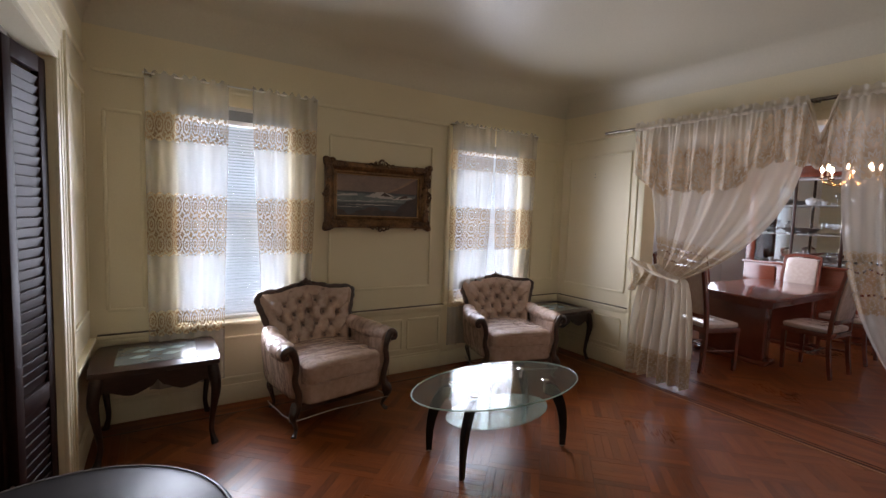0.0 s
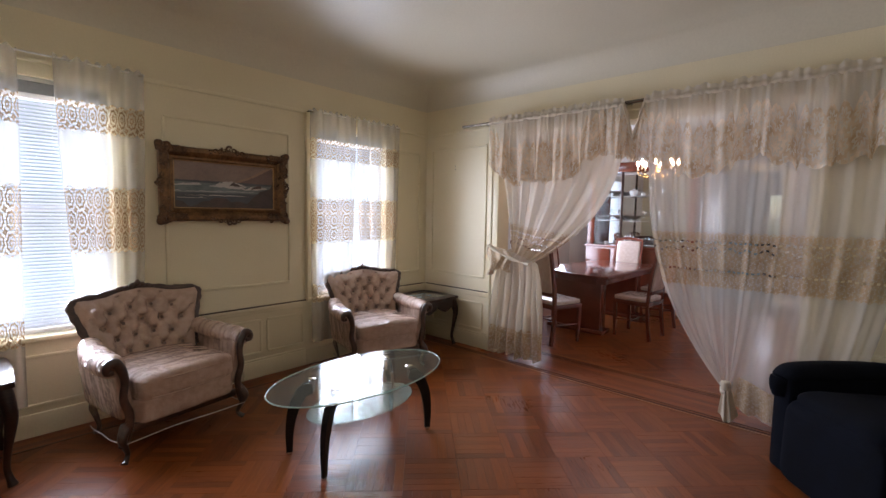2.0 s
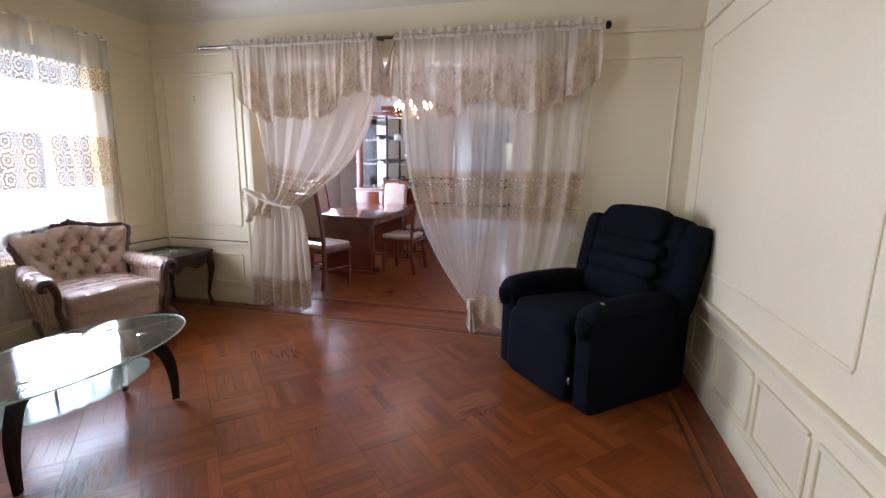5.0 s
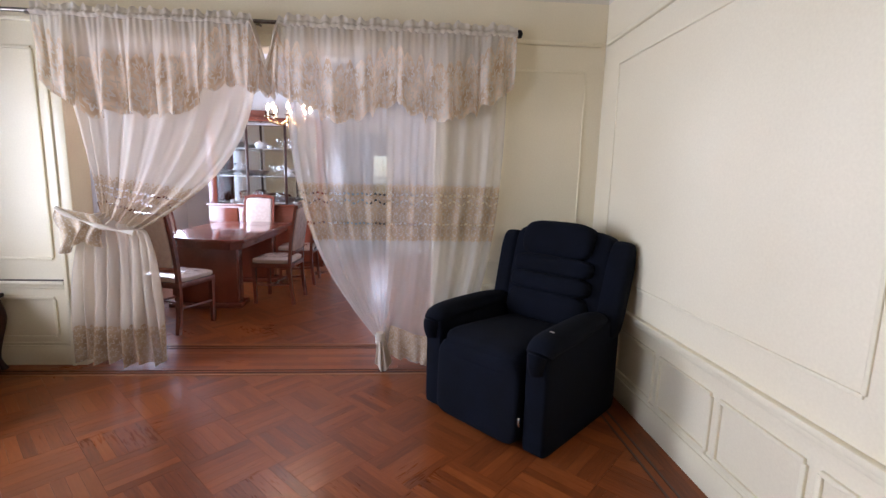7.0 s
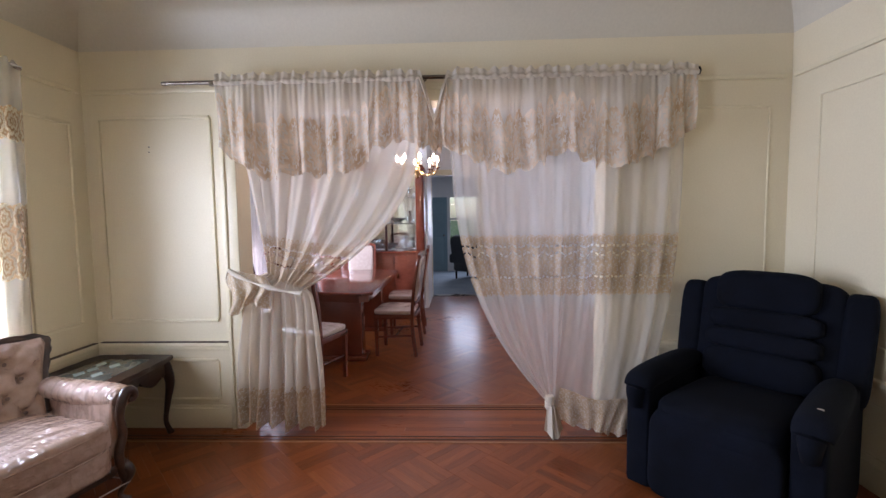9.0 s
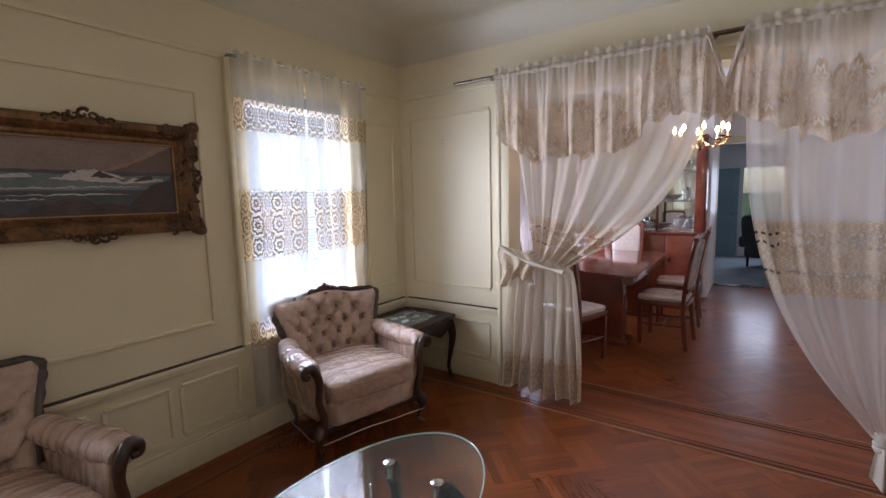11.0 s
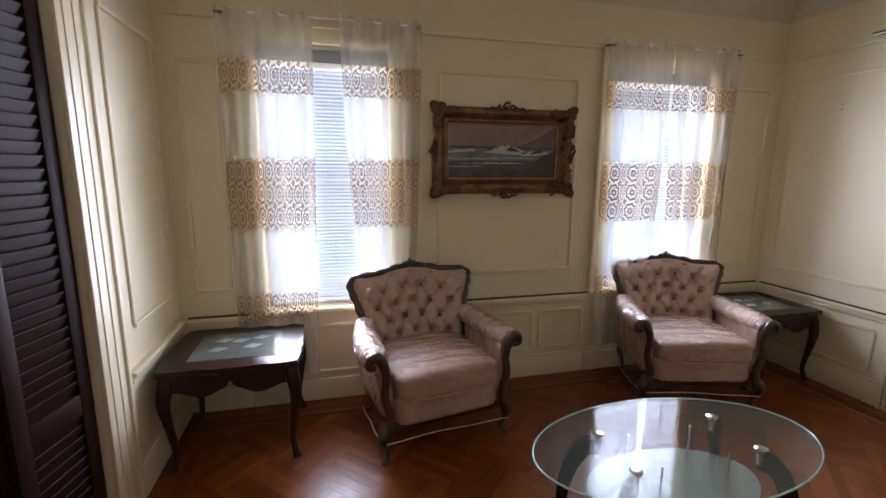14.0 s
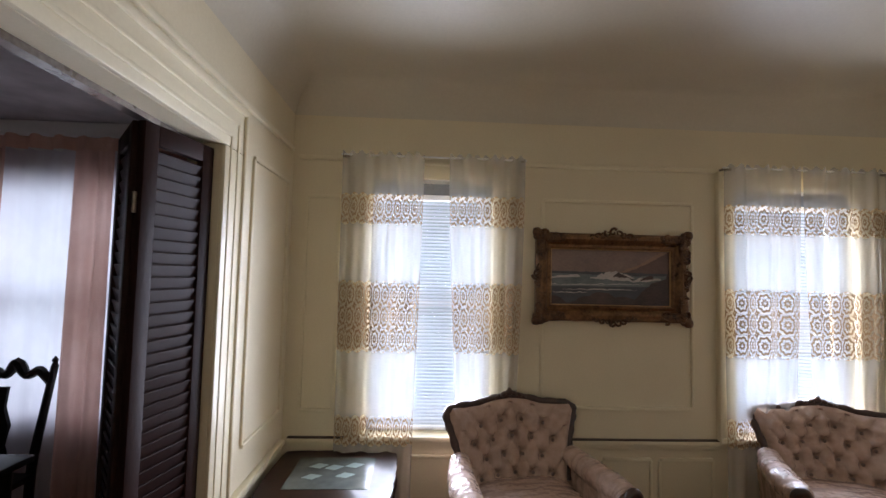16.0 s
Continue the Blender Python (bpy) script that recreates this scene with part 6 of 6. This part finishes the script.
LOUVRE = surf("dark_brown_gloss", (0.014, 0.005, 0.004), (0.030, 0.0115, 0.008), 0.5, 4, 40, 0.1, stretch=(8, 1, 1))
LOUVRE.node_tree.nodes["Principled BSDF"].inputs["Specular IOR Level"].default_value = 0.1
fold = thing("folding_door", pose(0, 0, 0), "dark brown louvred folding door standing half open", "door")
louvre_leaf(fold, (-0.965, 2.275), (-1.035, 1.935), 0.015, 2.165)
louvre_leaf(fold, (-1.055, 1.945), (-1.27, 2.20), 0.015, 2.165)
part("track", box_bm(-1.06, -1.02, FOLD[0] + 0.01, FOLD[1] - 0.01, 2.168, 2.188), BRONZE, fold, "metal top track")
part("hinge", at(lathe([(0.007, 0), (0.007, 0.07)], 8), -1.042, 1.93, 1.85), BRONZE, fold)
part("hinge", at(lathe([(0.007, 0), (0.007, 0.07)], 8), -1.042, 1.93, 0.30), BRONZE, fold)

# ---- side room ----
plain_curtain("curtain", PEACH_NET, -3.35, -2.62, NORTH - 0.10, 0.05, 2.40, 41, "gathered peach cotton curtain at the side room window", "curtain", 26, 0.035, "peach curtains")
plain_curtain("curtain", PEACH_NET, -2.20, -1.98, NORTH - 0.10, 0.05, 2.40, 42, "gathered peach cotton curtain at the side room window", "curtain", 9, 0.03, "peach curtains")
plain_curtain("curtain", PEACH_NET, -1.76, -1.50, NORTH - 0.10, 0.05, 2.40, 43, "gathered peach cotton curtain at the side room window", "curtain", 9, 0.03, "peach curtains")
plain_curtain("curtain", LILAC_NET, -3.30, -1.55, NORTH - 0.04, 0.05, 2.38, 44, "pale lilac net curtain behind the peach drapes", "curtain", 60, 0.014)
plain_curtain("curtain_heading", PEACH, -3.40, -1.45, NORTH - 0.15, 2.36, 2.44, 45, "dark ruffled curtain heading on its rod", "curtain heading", 80, 0.022)
structure("trim_cornice", box_bm(-4.2, WEST - 0.14, NORTH - 0.06, NORTH, 2.47, 2.56, 0.01), WHITE, "white painted cornice", "moulding", True)
side_table = thing("wooden_table", pose(-2.55, 2.30, 0), "dark wooden table in the side room", "table")
part("tabletop", box_bm(-0.62, 0.62, -0.42, 0.42, 0.715, 0.75, 0.01), BLACKWOOD, side_table, smooth=True)
for sx in (-1, 1):
    for sy in (-1, 1):
        part("leg", at(lathe([(0.022, 0), (0.03, 0.05), (0.02, 0.15), (0.035, 0.5), (0.035, 0.716)], 12), sx * 0.54, sy * 0.34, 0), BLACKWOOD, side_table, smooth=True)


def carved_chair(m):
    root = thing("carved_chair", m, "dark carved wooden chair behind the side room table", "chair")
    part("seat", box_bm(-0.22, 0.22, -0.22, 0.2, 0.43, 0.47, 0.012), BLACKWOOD, root, smooth=True)
    for s in (-1, 1):
        part("back_post", sweep(smooth_path([(s * 0.20, 0.2, 0.0, 1.0), (s * 0.2, 0.19, 0.45, 1.1), (s * 0.21, 0.24, 0.8, 1.0), (s * 0.215, 0.29, 1.06, 0.9)], 14), circle_profile(0.022, 8)), BLACKWOOD, root, smooth=True)
        part("finial", at(lathe([(0, 0), (0.02, 0.008), (0.012, 0.03), (0.018, 0.045), (0, 0.07)], 10), s * 0.215, 0.29, 1.05), BLACKWOOD, root, smooth=True)
        part("leg", at(lathe([(0.018, 0), (0.026, 0.05), (0.018, 0.14), (0.028, 0.43)], 10), s * 0.19, -0.18, 0), BLACKWOOD, root, smooth=True)
    crest = smooth_path([(-0.21, 0.275, 0.96, 0.9), (-0.14, 0.28, 1.03, 1.2), (-0.06, 0.285, 1.0, 1.0), (0, 0.29, 1.07, 1.5), (0.06, 0.285, 1.0, 1.0), (0.14, 0.28, 1.03, 1.2), (0.21, 0.275, 0.96, 0.9)], 30)
    part("crest", sweep(crest, circle_profile(0.024, 8)), BLACKWOOD, root, "carved crest rail", True)
    splat = [(-0.05, 0.0), (0.05, 0.0), (0.03, 0.1), (0.075, 0.22), (0.05, 0.33), (0.085, 0.45), (-0.085, 0.45), (-0.05, 0.33), (-0.075, 0.22), (-0.03, 0.1)]
    part("splat", moved(prism(splat, -0.01, 0.01, 0.004), pose(0, 0.21, 0.52, 98, 0, 0)), BLACKWOOD, root, "carved back splat", True)
    return root


carved_chair(pose(-2.50, 2.96, 0, 0, 0, 0))

# ---- floors ----
structure("floor", box_bm(-4.4, FAR + 0.02, SOUTH - 0.2, NORTH + 0.4, -0.14, -0.008), LINING, "parquet floor base", "floor")


def parquet_wood(name, per_island):
    m, nt, p = nodes_of(name)
    if per_island:
        rnd = nt.nodes.new("ShaderNodeNewGeometry").outputs["Random Per Island"]
    else:
        rnd = nt.nodes.new("ShaderNodeObjectInfo").outputs["Random"]
    tc = nt.nodes.new("ShaderNodeTexCoord")
    uv = nt.nodes.new("ShaderNodeUVMap").outputs[0]
    shift = nt.nodes.new("ShaderNodeVectorMath")
    shift.operation = "ADD"
    comb = nt.nodes.new("ShaderNodeCombineXYZ")
    nt.links.new(maths(nt, "MULTIPLY", rnd, 37.0), comb.inputs[0])
    nt.links.new(maths(nt, "MULTIPLY", rnd, 91.0), comb.inputs[1])
    nt.links.new(uv, shift.inputs[0])
    nt.links.new(comb.outputs[0], shift.inputs[1])
    grain = noise_of(nt, shift.outputs[0], 9.0, 5.0, (1.0, 9.0, 1.0))
    pore = noise_of(nt, shift.outputs[0], 30.0, 3.0, (1.0, 14.0, 1.0))
    geo = nt.nodes.new("ShaderNodeNewGeometry").outputs["Position"]
    wear = noise_of(nt, geo, 1.1, 4.0)
    fac = maths(nt, "ADD", maths(nt, "MULTIPLY", grain, 0.5), maths(nt, "ADD", maths(nt, "MULTIPLY", rnd, 0.36), maths(nt, "MULTIPLY", pore, 0.2)))
    base = ramp(nt, fac, [(0.2, (0.075, 0.015, 0.004)), (0.45, (0.175, 0.040, 0.009)), (0.72, (0.255, 0.066, 0.015)), (0.95, (0.36, 0.115, 0.032))]).outputs[0]
    col = mixc(nt, maths(nt, "MULTIPLY", ramp(nt, wear, [(0.4, (0, 0, 0)), (0.7, (1, 1, 1))]).outputs[0], 0.35), base, (0.185, 0.055, 0.017))
    nt.links.new(col, p.inputs["Base Color"])
    nt.links.new(maths(nt, "ADD", 0.15, maths(nt, "ADD", maths(nt, "MULTIPLY", wear, 0.22), maths(nt, "MULTIPLY", grain, 0.10))), p.inputs["Roughness"])
    p.inputs["Specular IOR Level"].default_value = 0.25
    p.inputs["Coat Weight"].default_value = 0.12
    p.inputs["Coat Roughness"].default_value = 0.14
    bumped(nt, p, maths(nt, "ADD", grain, maths(nt, "MULTIPLY", wear, 1.5)), 0.12, 0.004)
    return m


STRIP_PIECE = parquet_wood("parquet_strip_oak", False)
STRIP_FIELD = parquet_wood("parquet_field_oak", True)
BLOCK, STRIPS = 0.31, 6


class Field:
    """Many thin floor strips in one mesh, each with its own bevelled edge."""

    def __init__(self):
        self.pts, self.faces, self.uvs = [], [], []

    def add(self, corners, z, uv):
        """corners: (x, y) anticlockwise; z: the top's height."""
        c = np.mean(corners, axis=0)
        k, n = len(self.pts), len(corners)
        for f, h in ((1.0, -0.012), (1.0, z - 0.0015), (None, z)):
            for q in corners:
                d = np.array(q) - c
                if f is None:
                    d = d * (1 - 0.0006 / max(0.004, np.linalg.norm(d)))
                self.pts.append((c[0] + d[0], c[1] + d[1], h))
        self.faces.append(tuple(range(k + 2 * n, k + 3 * n)))
        for i in range(n):
            j = (i + 1) % n
            self.faces.append((k + i, k + j, k + n + j, k + n + i))
            self.faces.append((k + n + i, k + n + j, k + 2 * n + j, k + 2 * n + i))
        self.uvs += list(uv) * 3

    def build(self, name, material, parent, label):
        me = bpy.data.meshes.new(name)
        me.from_pydata(self.pts, [], self.faces)
        lay = me.uv_layers.new(name="UVMap")
        for loop in me.loops:
            lay.data[loop.index].uv = self.uvs[loop.vertex_index]
        me.materials.append(material)
        ob = new(name, me)
        ob.parent = parent
        return tagged(ob, label, "", "", "stuff")


def clip(poly, axis, limit, keep_above):
    """Cuts a polygon of (x, y, u, v) points by a line along an axis."""
    out = []
    for i, p in enumerate(poly):
        q = poly[(i + 1) % len(poly)]
        a, b = (p[axis] - limit, q[axis] - limit) if keep_above else (limit - p[axis], limit - q[axis])
        if a >= 0:
            out.append(p)
        if (a >= 0) != (b >= 0):
            t = a / (a - b)
            out.append(tuple(pc + (qc - pc) * t for pc, qc in zip(p, q)))
    return out


def parquet(x0, x1, y0, y1, parent, field, pieces):
    """Basket-weave blocks laid at 45 degrees; a strip counts where its middle is within the rectangle."""
    rnd = random.Random(77)
    s = math.sqrt(0.5)
    for bi in range(-20, 40):
        for bj in range(-30, 40):
            u0, v0 = 1.02 + BLOCK * bi, 0.93 + BLOCK * bj
            cx, cy = s * (u0 + v0 + BLOCK), s * (u0 - v0)
            if not (x0 - 0.25 < cx < x1 + 0.25 and y0 - 0.25 < cy < y1 + 0.25):
                continue
            along_v = (bi + bj) % 2 != 0
            for k in range(STRIPS):
                w = BLOCK / STRIPS
                a0, a1 = k * w + 0.0003, (k + 1) * w - 0.0003
                box = [(u0 + a0, v0 + 0.0003), (u0 + a1, v0 + 0.0003), (u0 + a1, v0 + BLOCK - 0.0003), (u0 + a0, v0 + BLOCK - 0.0003)] if along_v else [(u0 + 0.0003, v0 + a0), (u0 + BLOCK - 0.0003, v0 + a0), (u0 + BLOCK - 0.0003, v0 + a1), (u0 + 0.0003, v0 + a1)]
                poly = [(s * (u + v), s * (u - v)) for u, v in box][::-1]
                uv = [(v, u) if along_v else (u, v) for u, v in box][::-1]
                mx, my = sum(p[0] for p in poly) / 4, sum(p[1] for p in poly) / 4
                z = rnd.uniform(-0.0002, 0.0002)
                whole = all(x0 < px < x1 and y0 < py < y1 for px, py in poly)
                if pieces and whole and 0.9 < mx < 2.75 and -0.45 < my < 1.25 and len(pieces) <= 300:
                    pieces.append((mx, my, z, along_v))
                    continue
                cut = [(*p, *q) for p, q in zip(poly, uv)]
                for axis, limit, above in ((0, x0, True), (0, x1, False), (1, y0, True), (1, y1, False)):
                    cut = clip(cut, axis, limit, above) if cut else cut
                if len(cut) >= 3:
                    field.add([c[:2] for c in cut], z, [c[2:] for c in cut])


def planks(axis, a0, a1, b0, b1, width, field, seed, length=0.9):
    """Straight strips; axis names the way they run."""
    rnd = random.Random(seed)
    b = b0
    while b < b1 - 0.004:
        w = min(width, b1 - b)
        a = a0 - rnd.uniform(0, length)
        while a < a1:
            e = min(a1, a + length * rnd.uniform(0.7, 1.3))
            s0 = max(a, a0)
            if e - s0 > 0.02:
                c = [(s0, b + 0.0003), (e, b + 0.0003), (e, b + w - 0.0003), (s0, b + w - 0.0003)]
                uv = [(p, q) for p, q in c]
                if axis == "y":
                    c = [(q, p) for p, q in c][::-1]
                    uv = uv[::-1]
                field.add(c, rnd.uniform(-0.0002, 0.0002), uv)
            a = e + 0.0003
        b += w


floor_living = thing("floor_parquet", pose(0, 0, 0), "worn red-brown basket-weave parquet floor with strip border", "floor", "", "structure")
field, pieces = Field(), [None]
BORDER = 0.21
parquet(WEST + BORDER, 3.29, SOUTH + BORDER, NORTH - BORDER, floor_living, field, pieces)
# border planks along the walls and across the doorway
planks("x", WEST, 3.29, SOUTH, SOUTH + BORDER, 0.0525, field, 1)
planks("x", WEST, 3.29, NORTH - BORDER, NORTH, 0.0525, field, 2)
planks("y", SOUTH + BORDER, NORTH - BORDER, WEST - 0.14, WEST + BORDER, 0.0525, field, 3)
planks("y", SOUTH, NORTH, 3.29, EAST, 0.0525, field, 4, 1.2)
planks("y", GATE[0], GATE[1], EAST, EAST + 0.18, 0.0525, field, 5, 1.2)
planks("y", SOUTH, NORTH + 0.2, EAST + 0.18, 3.89, 0.0525, field, 6, 1.2)
field.build("parquet_field", STRIP_FIELD, floor_living, "red-brown oak parquet strips")
# thin inlay lines beside the borders, laid a little proud
PALE = surf("pale_maple_inlay", (0.24, 0.10, 0.04), (0.38, 0.18, 0.08), 0.3, 3, 40, 0.05, coat=0.3)
DUSK = surf("dark_walnut_inlay", (0.05, 0.018, 0.010), (0.09, 0.032, 0.017), 0.3, 3, 40, 0.05, coat=0.3)
for x, wide, mat in ((3.285, 0.014, PALE), (3.325, 0.008, DUSK), (3.365, 0.008, DUSK), (3.80, 0.008, DUSK), (3.84, 0.008, DUSK), (3.885, 0.014, PALE)):
    y_lo, y_hi = (SOUTH, NORTH) if x < EAST else (SOUTH, NORTH + 0.2)
    part("inlay_line", box_bm(x - wide / 2, x + wide / 2, y_lo, y_hi, -0.006, 0.0042), mat, floor_living)
for y in (SOUTH + 0.15, SOUTH + 0.205, NORTH - 0.205):
    part("inlay_line", box_bm(WEST, 3.27, y - 0.006, y + 0.006, -0.006, 0.0042), DUSK, floor_living)
# the strips in the middle of the room, one by one
w, L = BLOCK / STRIPS, BLOCK
one = Field()
one.add([(-L / 2 + 0.0003, -w / 2 + 0.0003), (L / 2 - 0.0003, -w / 2 + 0.0003), (L / 2 - 0.0003, w / 2 - 0.0003), (-L / 2 + 0.0003, w / 2 - 0.0003)], 0.0, [(0, 0), (L, 0), (L, w), (0, w)])
strip_mesh = bpy.data.meshes.new("parquet_strip")
strip_mesh.from_pydata(one.pts, [], one.faces)
_lay = strip_mesh.uv_layers.new(name="UVMap")
for loop in strip_mesh.loops:
    _lay.data[loop.index].uv = one.uvs[loop.vertex_index]
strip_mesh.materials.append(STRIP_PIECE)
for mx, my, z, along_v in pieces[1:]:
    ob = new("parquet_strip", strip_mesh)
    ob.parent = floor_living
    ob.matrix_basis = pose(mx, my, z, 0, 0, -45 if along_v else 45)
floor_dining = thing("floor_dining", pose(0, 0, 0), "red-brown basket-weave parquet floor of the dining room", "floor", "", "structure")
field = Field()
parquet(3.89, FAR + 0.02, SOUTH, NORTH + 0.2, floor_dining, field, None)
field.build("parquet_field", STRIP_FIELD, floor_dining, "red-brown oak parquet strips")
floor_side = thing("floor_side", pose(0, 0, 0), "dark strip floor of the side room", "floor", "", "structure")
field = Field()
planks("x", -4.2, WEST - 0.14, SOUTH, NORTH, 0.06, field, 9)
field.build("floor_boards", STRIP_FIELD, floor_side, "dark wooden floor boards")
